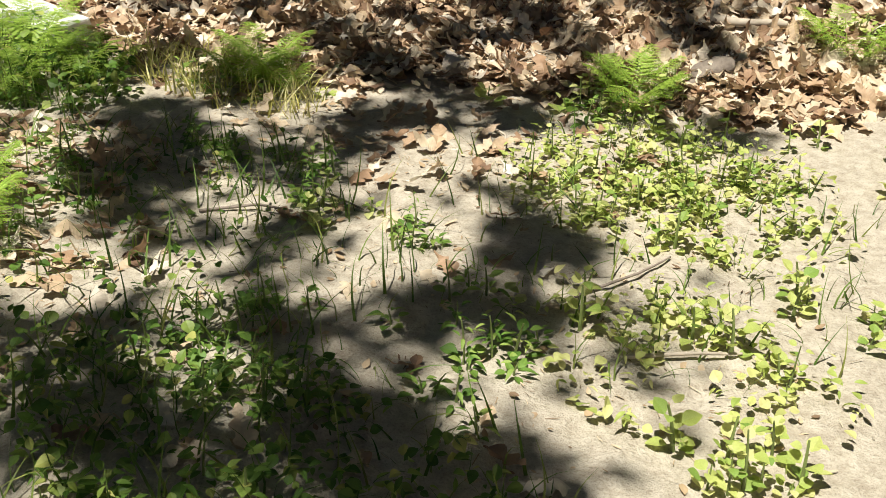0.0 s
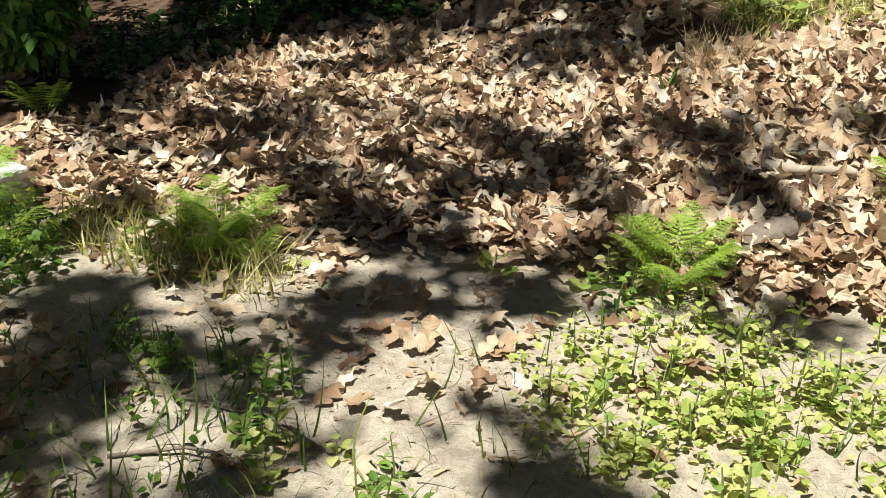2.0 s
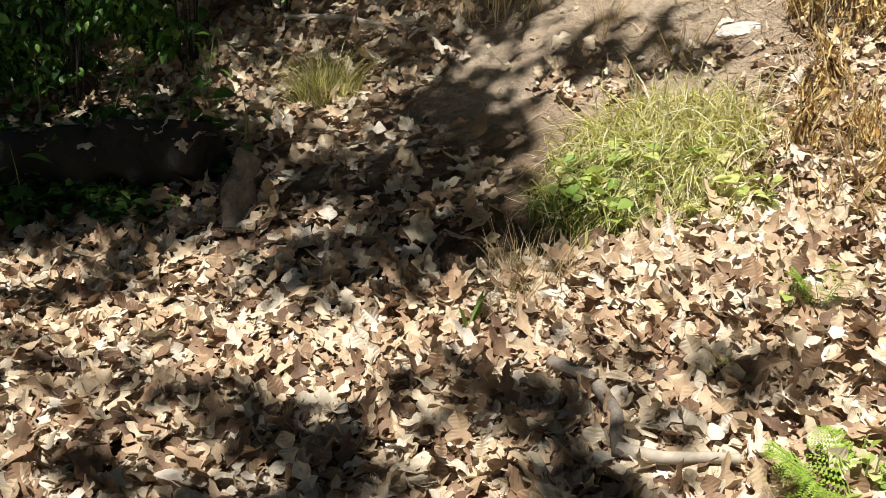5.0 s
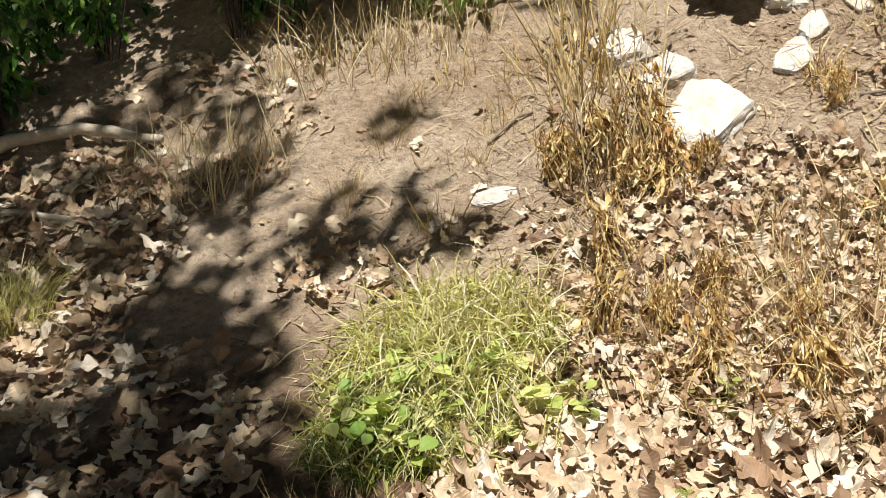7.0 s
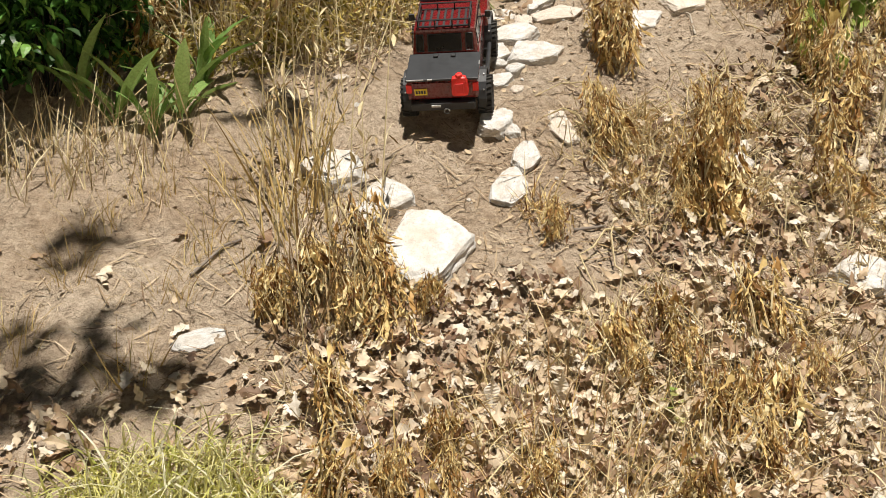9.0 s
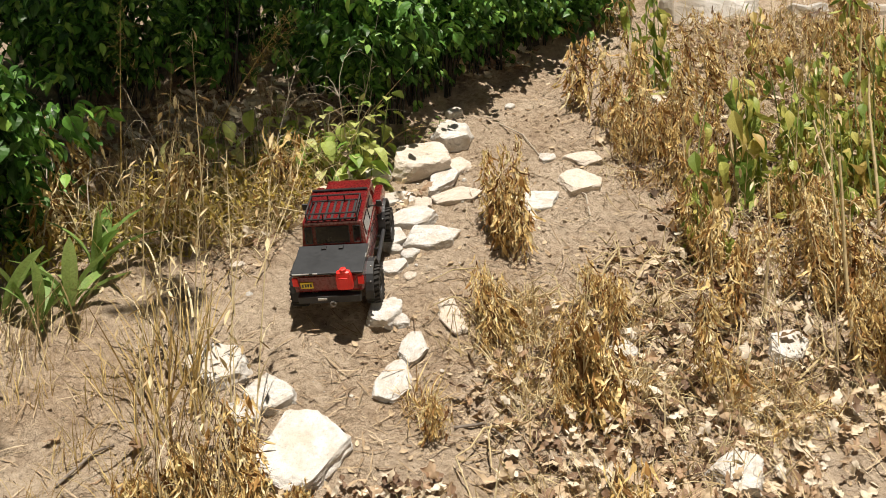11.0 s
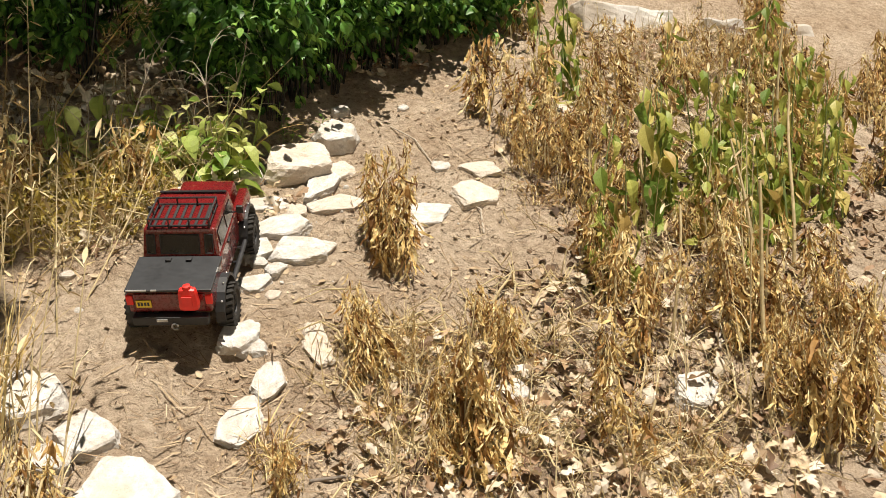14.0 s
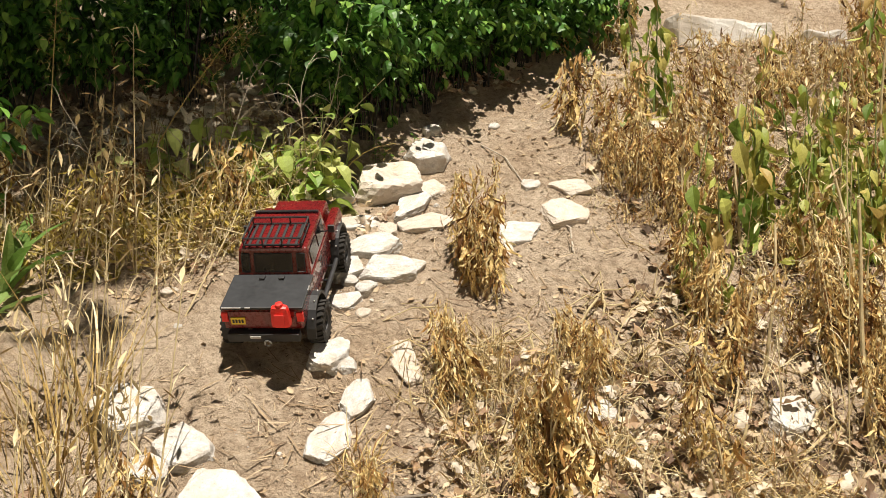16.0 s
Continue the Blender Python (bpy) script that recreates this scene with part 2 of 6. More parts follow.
class Heap:
    """Many small pieces gathered into one mesh."""

    def __init__(self):
        self.v, self.f, self.count = [], [], 0

    def add(self, v, f):
        v = np.asarray(v, float)
        self.v.append(v)
        self.f += [tuple(i + self.count for i in face) for face in f]
        self.count += len(v)

    def scatter(self, v, f, turns, places):
        """The piece (v, f) once for each 3x3 turn (with its size) and place."""
        v = np.asarray(v, float)
        many = np.einsum("kij,nj->kni", turns, v) + places[:, None, :]
        self.v.append(many.reshape(-1, 3))
        flat, n = [tuple(face) for face in f], len(v)
        for k in range(len(places)):
            o = self.count + k * n
            self.f += [tuple(i + o for i in face) for face in flat]
        self.count += n * len(places)

    def tube(self, pts, r0, r1, sides=5):
        pts = [Vector(p) for p in pts]
        rings = []
        for i, p in enumerate(pts):
            d = (pts[min(i + 1, len(pts) - 1)] - pts[max(i - 1, 0)]).normalized()
            a = d.orthogonal().normalized()
            b = d.cross(a)
            r = r0 + (r1 - r0) * i / (len(pts) - 1)
            rings.append([p + (a * math.cos(q) + b * math.sin(q)) * r for q in np.arange(sides) * math.tau / sides])
        f = [(i * sides + j, i * sides + (j + 1) % sides, (i + 1) * sides + (j + 1) % sides, (i + 1) * sides + j)
             for i in range(len(pts) - 1) for j in range(sides)]
        f += [tuple(range(sides))[::-1], tuple((len(pts) - 1) * sides + j for j in range(sides))]
        self.add([tuple(v) for ring in rings for v in ring], f)

    def mesh(self, name):
        me = bpy.data.meshes.new(name)
        me.from_pydata(np.concatenate(self.v).tolist(), [], self.f)
        return me


rng = np.random.default_rng(7)


def turns_of(yaw, pitch, roll, size):
    """3x3 matrices: roll about y, then pitch about x, then yaw about z, times size (k) or sizes (k, 3)."""
    cy, sy, cp, sp, cr, sr = np.cos(yaw), np.sin(yaw), np.cos(pitch), np.sin(pitch), np.cos(roll), np.sin(roll)
    o, i = np.zeros_like(cy), np.ones_like(cy)
    rz = np.stack([cy, -sy, o, sy, cy, o, o, o, i], -1).reshape(-1, 3, 3)
    rx = np.stack([i, o, o, o, cp, -sp, o, sp, cp], -1).reshape(-1, 3, 3)
    ry = np.stack([cr, o, sr, o, i, o, -sr, o, cr], -1).reshape(-1, 3, 3)
    m = rz @ rx @ ry
    size = np.asarray(size, float)
    return m * (size[:, None, None] if size.ndim == 1 else size[:, None, :])


def leaf_shape(halves, curl=0.0, fold=0.15, twist=0.0):
    """A leaf of length 1 along +y, from its half widths at even steps: a midrib with two sides, bent by curl."""
    n = len(halves)
    v, f = [], []
    for k, w in enumerate(halves):
        u = k / (n - 1)
        z, y = curl * u * u, u * (1 - 0.25 * abs(curl) * u)
        a = twist * u
        for s in (-1, 0, 1):
            v.append((s * w * math.cos(a), y, z + abs(s) * fold * w + s * w * math.sin(a)))
    for k in range(n - 1):
        f += [(3 * k, 3 * k + 1, 3 * k + 4, 3 * k + 3), (3 * k + 1, 3 * k + 2, 3 * k + 5, 3 * k + 4)]
    return v, f


def blade_shape(bend, width=0.02, steps=5):
    """A grass blade of length 1 that rises along z and bends to +y."""
    v, f = [], []
    for k in range(steps + 1):
        u = k / steps
        a = bend * u
        y, z = (1 - math.cos(a)) / max(bend, 0.01), math.sin(a) / max(bend, 0.01)
        w = width * (1 - u * 0.93)
        v += [(-w, y, z), (w, y, z)]
        if k:
            f.append((2 * k - 2, 2 * k - 1, 2 * k + 1, 2 * k))
    return v, f


OVATE = (0.02, 0.22, 0.31, 0.29, 0.18, 0.01)
ROUND = (0.05, 0.36, 0.45, 0.42, 0.26, 0.04)
LANCE = (0.015, 0.12, 0.17, 0.16, 0.10, 0.005)
SHRIVEL = (0.01, 0.06, 0.11, 0.07, 0.09, 0.01)


# ---- the lie of the land ----
def land(x, y):
    """A flat strip that turns into a steep bank."""
    xc, yc = np.clip(x, -6, 5), np.clip(y, -20, 11)
    u = (yc + 0.268 * xc - 3.07) / 0.512
    return -0.078 + 0.777 * 0.512 * np.logaddexp(0, u) - 0.048 * xc


def relief(x, y):
    k = 1.0 + 0.8 * min(max((y - 3.6) * 2, 0), 1)
    swell = 0.0
    if 4.2 < y < 6.0:
        # dirt banked under the left rear wheel, a hollow before the nose, a hole at the lone weed
        swell = (0.028 * math.exp(-((x - 0.06) ** 2 + (y - 4.86) ** 2) / 0.03) - 0.03 * math.exp(-((x - 0.22) ** 2 + (y - 5.22) ** 2) / 0.016)
                 - 0.035 * math.exp(-(((x - 0.66) / 0.09) ** 2 + ((y - 4.96) / 0.04) ** 2)))
        # trodden ridges and scrapes across the path
        bare = math.exp(-((x - 0.2 - 0.75 * (y - 4.8)) / 0.75) ** 4)
        swell += bare * (0.014 * abs(noise.noise((x * 6, y * 10, 21))) - 0.014 * max(0, noise.noise((x * 11, y * 19, 5))) + 0.006 * abs(noise.noise((x * 28, y * 36, 9))))
    return swell + (0.014 * noise.noise((x * 2.3, y * 2.3, 0)) + 0.009 * k * noise.noise((x * 7, y * 7, 3)) + 0.007 * k * noise.noise((x * 16, y * 16, 7)) + 0.0042 * k * k * noise.noise((x * 38, y * 38, 11)))


def height(x, y):
    return float(land(x, y)) + relief(x, y)


def heights(x, y):
    return land(x, y) + np.array([relief(a, b) for a, b in zip(x, y)])


def slope_turn(x, y, yaw=0.0):
    """The turn of a thing that stands square on the ground there, facing yaw degrees from +y."""
    e = 0.05
    nrm = Vector((-(land(x + e, y) - land(x - e, y)) / (2 * e), -(land(x, y + e) - land(x, y - e)) / (2 * e), 1)).normalized()
    fwd = Vector((-math.sin(radians(yaw)), math.cos(radians(yaw)), 0))
    fwd = (fwd - nrm * fwd.dot(nrm)).normalized()
    right = fwd.cross(nrm)
    return Matrix((right, fwd, nrm)).transposed().to_4x4()


def stand(x, y, yaw=0.0, size=1.0, sink=0.0, lean=0.0):
    """A pose on the ground, upright."""
    return Matrix.Translation((x, y, height(x, y) - sink)) @ pose(0, 0, 0, lean, 0, yaw) @ Matrix.Scale(size, 4)


def lie(x, y, yaw=0.0, size=1.0, sink=0.0):
    """A pose on the ground, tilted with the slope."""
    return Matrix.Translation((x, y, height(x, y) - sink)) @ slope_turn(x, y, yaw) @ Matrix.Scale(size, 4)


def spots(n, cx, cy, rx, ry, power=0.5):
    """n places in an ellipse."""
    a, r = rng.random(n) * math.tau, rng.random(n) ** power
    return cx + rx * r * np.cos(a), cy + ry * r * np.sin(a)


def build_ground():
    def lines(lo, hi, step, far):
        inner = np.arange(lo, hi + step / 2, step)
        grow = np.cumsum(step * 1.28 ** np.arange(1, 60))
        grow = grow[grow < far]
        return np.concatenate([lo - grow[::-1], inner, hi + grow])
    xs, ys = lines(-2.6, 2.4, 0.0125, 220), lines(0.7, 6.3, 0.0125, 220)
    gx, gy = np.meshgrid(xs, ys)
    z = heights(gx.ravel(), gy.ravel())
    n, rows = len(xs), len(ys)
    f = [(r * n + c, r * n + c + 1, (r + 1) * n + c + 1, (r + 1) * n + c) for r in range(rows - 1) for c in range(n - 1)]
    me = bpy.data.meshes.new("ground")
    me.from_pydata(np.stack([gx.ravel(), gy.ravel(), z], 1).tolist(), [], f)
    me.polygons.foreach_set("use_smooth", [True] * len(f))
    tagged(part("ground", me, SOIL), "sandy soil strip rising into a steep tan dirt bank", "ground", kind="structure")


build_ground()


# ---- the model truck ----
def block(bm, x0, x1, y0, y1, z0, z1, bevel=0.004, top=(0, 0, 0, 0)):
    """A bevelled box; top pulls in its upper edges at x0, x1, y0, y1."""
    made = bmesh.ops.create_cube(bm, size=1)["verts"]
    for v in made:
        up = v.co.z > 0
        v.co = ((x0 + top[0] * up) if v.co.x < 0 else (x1 - top[1] * up), (y0 + top[2] * up) if v.co.y < 0 else (y1 - top[3] * up), z1 if up else z0)
    if bevel:
        edges = list({e for v in made for e in v.link_edges})
        bmesh.ops.bevel(bm, geom=edges, offset=bevel, segments=2, profile=0.6, affect="EDGES")
    return bm


def block_part(name, material, parent, *size, label="", **options):
    return part(name, block(bmesh.new(), *size, **options), material, parent, label)


def lathe(profile, sides):
    """A solid of revolution about x, from (x, radius) pairs."""
    h = Heap()
    v = [(x, r * math.cos(a), r * math.sin(a)) for a in np.arange(sides) * math.tau / sides for x, r in profile]
    n = len(profile)
    f = [(i * n + j, i * n + j + 1, ((i + 1) % sides) * n + j + 1, ((i + 1) % sides) * n + j) for i in range(sides) for j in range(n - 1)]
    h.add(v, f)
    return h


def build_wheel(parent, x, y, out):
    """A chunky tyre with lugs on a spoked black rim; out is the outer side, -1 or 1."""
    tyre = lathe([(-0.019, 0.032), (-0.022, 0.042), (-0.021, 0.052), (-0.015, 0.057), (0.015, 0.057), (0.021, 0.052), (0.022, 0.042), (0.019, 0.032)], 28)
    lug_v = [(a * 0.011, b * 0.0042, 0.054 + c * 0.007) for a in (-1, 1) for b in (-1, 1) for c in (0, 1)]
    lug_f = [(0, 1, 3, 2), (4, 6, 7, 5), (0, 4, 5, 1), (2, 3, 7, 6), (1, 5, 7, 3)]
    for k in range(22):
        for s in (-1, 1):
            a = (k + 0.25 * s) * math.tau / 22
            m = Matrix.Rotation(a, 3, "X")
            t = Matrix.Rotation(0.35 * s, 3, "Z")
            tyre.add([tuple(m @ (t @ Vector(v) + Vector((s * 0.011, 0, 0)))) for v in lug_v], lug_f)
    tyre_ob = part("tyre", tyre, RUBBER, parent, "dusty black lugged rubber tyre", pose(x, y, 0.058))
    rim = lathe([(-0.016, 0.030), (-0.019, 0.033), (0.019, 0.033), (0.017, 0.027), (0.008, 0.024), (0.009, 0.010), (0.014, 0.008), (0.014, 0.0005)], 20)
    for k in range(6):
        m = Matrix.Rotation(k * math.tau / 6, 3, "X")
        rim.add([tuple(m @ Vector(v)) for v in [(0.008, -0.004, 0.007), (0.008, 0.004, 0.007), (0.008, 0.004, 0.026), (0.008, -0.004, 0.026),
                                                  (0.015, -0.003, 0.007), (0.015, 0.003, 0.007), (0.014, 0.003, 0.026), (0.014, -0.003, 0.026)]],
                [(4, 5, 6, 7), (0, 1, 5, 4), (1, 2, 6, 5), (3, 0, 4, 7)])
    part("rim", rim, TRUCK_BLACK, tyre_ob, "black spoked rim", pose(0, 0, 0, 0, 0, 0 if out > 0 else 180))


def bars(parent, name, material, rods, radius, label=""):
    for a, b in rods:
        h = Heap()
        h.tube([a, b], radius, radius, 6)
        part(name, h, material, parent, label)


def build_truck():
    truck = tagged(new("model_truck"), "red model crawler pickup with black bed cover on a dirt bank", "toy truck")
    # running gear
    block_part("chassis", TRUCK_BLACK, truck, -0.045, 0.045, -0.235, 0.23, 0.062, 0.095, bevel=0.006)
    for y in (-0.162, 0.162):
        h = Heap()
        h.tube([(-0.1, y, 0.058), (0.1, y, 0.058)], 0.011, 0.011, 8)
        part("axle", h, TRUCK_BLACK, truck)
        for x in (-0.111, 0.111):
            build_wheel(truck, x, y, x)
    # lower body: sides, bed and nose
    block_part("cab_body", TRUCK_RED, truck, -0.097, 0.097, -0.118, 0.115, 0.088, 0.178, bevel=0.006, label="glossy dark red door panels")
    block_part("bed_body", TRUCK_RED, truck, -0.099, 0.099, -0.262, -0.119, 0.118, 0.176, bevel=0.006)
    block_part("hood", TRUCK_RED, truck, -0.078, 0.078, 0.116, 0.262, 0.12, 0.192, bevel=0.010, top=(0.006, 0.006, 0, 0.012), label="bright red hood with rounded edges")
    for s in (-1, 1):
        a, b = sorted((s * 0.079, s * 0.112))
        block_part("front_fender", TRUCK_RED, truck, a, b, 0.116, 0.255, 0.135, 0.176, bevel=0.007, top=(0.004, 0.004, 0, 0.02))
        for y0, y1 in ((-0.238, -0.09), (0.10, 0.245)):
            h = Heap()
            arc = [(y0 + (y1 - y0) * 0.5 + math.cos(q) * (y1 - y0) * 0.53, 0.062 + math.sin(q) * 0.088) for q in np.linspace(0.12, math.pi - 0.12, 11)]
            x_in, x_out = s * 0.096, s * 0.119
            v, f = [], []
            for k, (y, z) in enumerate(arc):
                d = Vector((0, y - (y0 + y1) / 2, z - 0.062)).normalized() * 0.007
                v += [(x_in, y, z), (x_out, y, z), (x_out, y - d.y, z - d.z), (x_in, y - d.y, z - d.z)]
                if k:
                    o = 4 * (k - 1)
                    f += [(o + j, o + (j + 1) % 4, o + 4 + (j + 1) % 4, o + 4 + j) for j in range(4)]
            f += [(0, 1, 2, 3), (len(v) - 4, len(v) - 3, len(v) - 2, len(v) - 1)]
            h.add(v, f)
            flare = part("wheel_flare", h, TRUCK_BLACK, truck, "black riveted wheel-arch flare")
            for k in (2, 4, 6, 8):
                y, z = arc[k]
                rivet = bmesh.new()
                bmesh.ops.create_uvsphere(rivet, u_segments=6, v_segments=4, radius=0.0028, matrix=Matrix.Translation((s * 0.112, y, z + 0.001)))
                part("rivet", rivet, SILVER, flare)
    # cab with sloping glass
    cab = block_part("cab", TRUCK_RED, truck, -0.095, 0.095, -0.117, 0.115, 0.176, 0.246, bevel=0.007, top=(0.007, 0.007, 0.022, 0.02), label="red cab with rounded roof edges")
    rear_tilt = math.degrees(math.atan2(0.022, 0.070))
    for x, w in ((0, 0.096), (-0.071, 0.020), (0.071, 0.020)):
        pane = part("rear_window", block(bmesh.new(), -w / 2, w / 2, -0.002, 0.001, -0.024, 0.024, 0.0008), GLASS, cab, "dark smoked rear pane", pose(x, -0.1062, 0.210, -rear_tilt, 0, 0))
        bars(pane, "window_trim", TRUCK_BLACK, [((-w / 2, -0.002, z), (w / 2, -0.002, z)) for z in (-0.024, 0.024)] + [((x2, -0.002, -0.024), (x2, -0.002, 0.024)) for x2 in (-w / 2, w / 2)], 0.0016)
    part("windscreen", block(bmesh.new(), -0.074, 0.074, -0.001, 0.002, -0.029, 0.029, 0.0008), GLASS, cab, "", pose(0, 0.1050, 0.211, 16, 0, 0))
    side_tilt = math.degrees(math.atan2(0.007, 0.070))
    for s in (-1, 1):
        for y0, y1 in ((-0.085, -0.01), (0.0, 0.075)):
            part("side_window", block(bmesh.new(), -0.001, 0.002, y0, y1, -0.021, 0.021, 0.0008), GLASS, cab, "", pose(s * 0.0917, 0, 0.211, 0, -s * side_tilt, 0))
        mirror = part("mirror", block(bmesh.new(), -0.009, 0.009, -0.004, 0.004, -0.011, 0.011, 0.003), TRUCK_BLACK, truck, "", pose(s * 0.115, 0.075, 0.20))
        bars(mirror, "mirror_arm", TRUCK_BLACK, [((0, 0.002, -0.006), (-s * 0.022, 0.006, -0.012))], 0.002)
        handle = block_part("door_handle", TRUCK_BLACK, truck, min(s * 0.097, s * 0.101), max(s * 0.097, s * 0.101), -0.03, -0.008, 0.163, 0.169, bevel=0.001)
        step = Heap()
        step.tube([(s * 0.112, -0.085, 0.085), (s * 0.112, 0.10, 0.085)], 0.0065, 0.0065, 8)
        rail = part("side_step", step, TRUCK_BLACK, truck, "scuffed black side step")
        bars(rail, "step_bracket", TRUCK_BLACK, [((s * 0.112, y, 0.085), (s * 0.05, y, 0.08)) for y in (-0.06, 0.0, 0.07)], 0.003)
        block_part("door_seam", TRUCK_BLACK, truck, min(s * 0.0968, s * 0.0976), max(s * 0.0968, s * 0.0976), 0.0, 0.0018, 0.095, 0.174, bevel=0)
        lamp = part("headlight", lathe([(0.0, 0.001), (0.001, 0.010), (-0.004, 0.013), (-0.008, 0.013)], 16), SILVER, truck, "round clear headlight", pose(s * 0.058, 0.263, 0.16, 0, 0, 90))
        tail = block_part("tail_light", BRIGHT_RED, truck, min(s * 0.085, s * 0.1015), max(s * 0.085, s * 0.1015), -0.266, -0.256, 0.142, 0.168, bevel=0.002, label="red tail light")
    # roof rack
    rack = part("roof_rack", block(bmesh.new(), -0.066, 0.066, -0.084, 0.008, 0.2495, 0.2515, 0.0006), TRUCK_RED, truck, "black wire roof rack with slats")
    loop = [(-0.074, -0.090), (0.074, -0.090), (0.074, 0.014), (-0.074, 0.014)]
    for z in (0.253, 0.272):
        bars(rack, "rack_rail", TRUCK_BLACK, [((*loop[k], z), (*loop[(k + 1) % 4], z)) for k in range(4)], 0.0026)
    bars(rack, "rack_post", TRUCK_BLACK, [((x, y, 0.243), (x, y, 0.272)) for x in (-0.074, -0.025, 0.025, 0.074) for y in (-0.090, 0.014)] + [((x, -0.038, 0.243), (x, -0.038, 0.272)) for x in (-0.074, 0.074)], 0.0022)
    for k in range(7):
        x = -0.06 + 0.02 * k
        part("rack_slat", block(bmesh.new(), x - 0.0035, x + 0.0035, -0.089, 0.013, 0.2522, 0.2548, 0.0008), TRUCK_BLACK, rack)
    bars(truck, "roof_bar", TRUCK_BLACK, [((-0.085, 0.082, 0.251), (0.085, 0.082, 0.251))], 0.0035, "black bar across the front of the roof")
    # bed cover, tailgate and bumpers
    cover = block_part("bed_cover", COVER_GREY, truck, -0.102, 0.102, -0.264, -0.1195, 0.1765, 0.183, bevel=0.002, label="matt charcoal bed cover with scuffed edges")
    for x in (-0.032, 0.018):
        block_part("cover_hinge", TRUCK_BLACK, cover, x, x + 0.014, -0.146, -0.130, 0.183, 0.189, bevel=0.0015)
    for x0, x1, y in ((-0.098, -0.05, -0.2646), (-0.04, -0.026, -0.2646)):
        block_part("edge_scuff", SILVER, cover, x0, x1, y, y + 0.003, 0.180, 0.1836, bevel=0.0005)
    block_part("edge_scuff", SILVER, cover, 0.0995, 0.1026, -0.19, -0.17, 0.180, 0.1836, bevel=0.0005)
    gate = block_part("tailgate", TRUCK_RED, truck, -0.082, 0.082, -0.2665, -0.2625, 0.124, 0.173, bevel=0.001)
    plate = block_part("plate", YELLOW, gate, -0.078, -0.042, -0.2695, -0.267, 0.137, 0.157, bevel=0.0006, label="small yellow plate with dark bars")
    for k in range(4):
        block_part("plate_bar", TRUCK_BLACK, plate, -0.074 + 0.0075 * k, -0.069 + 0.0075 * k, -0.2703, -0.2697, 0.142, 0.152, bevel=0)
    rear = block_part("rear_bumper", TRUCK_BLACK, truck, -0.09, 0.09, -0.284, -0.262, 0.094, 0.118, bevel=0.004)
    block_part("bumper_plate", SILVER, rear, -0.032, -0.006, -0.2862, -0.2838, 0.106, 0.113, bevel=0.0006)
    hook = Heap()
    hook.tube([(0.01 + 0.008 * math.cos(a), -0.288, 0.094 + 0.008 * math.sin(a)) for a in np.linspace(0, 5.6, 9)], 0.0022, 0.0022, 6)
    part("tow_hook", hook, SILVER, rear)
    block_part("front_bumper", TRUCK_BLACK, truck, -0.1, 0.1, 0.262, 0.285, 0.09, 0.122, bevel=0.005)
    block_part("grille", TRUCK_BLACK, truck, -0.042, 0.042, 0.2605, 0.265, 0.132, 0.178, bevel=0.0015)
    # the bright red canister strapped to the rear corner
    can = part("canister", block(bmesh.new(), 0.026, 0.078, -0.298, -0.267, 0.142, 0.203, 0.0145, top=(0.004, 0.004, 0.003, 0.003)), BRIGHT_RED, truck, "bright red rounded plastic canister")
    part("canister_cap", lathe([(0.0, 0.010), (0.007, 0.009), (0.008, 0.001)], 12), BRIGHT_RED, can, "", pose(0.052, -0.282, 0.201, 0, -90, 0))
    part("canister_emboss", block(bmesh.new(), 0.040, 0.064, -0.3005, -0.2975, 0.158, 0.187, 0.0012), BRIGHT_RED, can)
    for o in truck.children:
        if o.name.startswith("tyre"):
            o.scale, o.location.z = (0.95, 0.92, 0.92), 0.0535
        else:
            o.location.z -= 0.0045 if o.name.startswith("axle") else 0.014
    # it climbs the bank nose up, its right wheels on stones
    truck.matrix_basis = Matrix.Translation((0.1537, 5.0217, 1.4935)) @ pose(0, 0, 0, 35.7, 0.15, -21.7)
    return truck


build_truck()


# ---- rocks ----
def rock_mesh(name, seed, detail=4, chip=1.0, square=False):
    """A broken stone about 1 across: flat faces that meet in sharp edges, chipped corners and layered sides."""
    r = random.Random(seed)
    faces = [(Vector((r.uniform(-0.1, 0.1), r.uniform(-0.16, 0.06), 1)).normalized(), r.uniform(0.27, 0.31)), (Vector((0, 0, -1)), 0.34)]
    n = 4 if square else r.choice((5, 6, 7))
    start = r.uniform(0, math.tau) if not square else r.uniform(-0.12, 0.12)
    for k in range(n):
        a = start + (k + r.uniform(-0.26, 0.26) * (0.7 if square else 1)) * math.tau / n
        faces.append((Vector((math.cos(a), math.sin(a), r.uniform(-0.12, 0.22))).normalized(), r.uniform(0.31, 0.43)))
    for k in range(3):
        a = r.uniform(0, math.tau)
        faces.append((Vector((math.cos(a), math.sin(a), r.uniform(0.3, 1.2))).normalized(), r.uniform(0.39, 0.46)))
    off = Vector((seed * 3.1, seed * 1.7, 0))
    bm = bmesh.new()
    bmesh.ops.create_icosphere(bm, subdivisions=detail, radius=1.0)
    for v in bm.verts:
        d = v.co.normalized()
        far = min(at / max(face.dot(d), 0.02) for face, at in faces)
        p = d * min(far, 0.62)
        layer = 0.005 * math.copysign(1, math.sin(34 * p.z + 3 * noise.noise(p * 3 + off))) * (1 - abs(d.z))
        p += d * chip * ((0.045 if square else 0.022) * noise.noise(p * 3.2 + off) + 0.024 * abs(noise.noise(p * 9 + off)) + 0.013 * noise.noise(p * 22 + off) + 0.006 * noise.noise(p * 48 + off) + layer)
        v.co = p
    me = bpy.data.meshes.new(name)
    bm.to_mesh(me)
    bm.free()
    return me


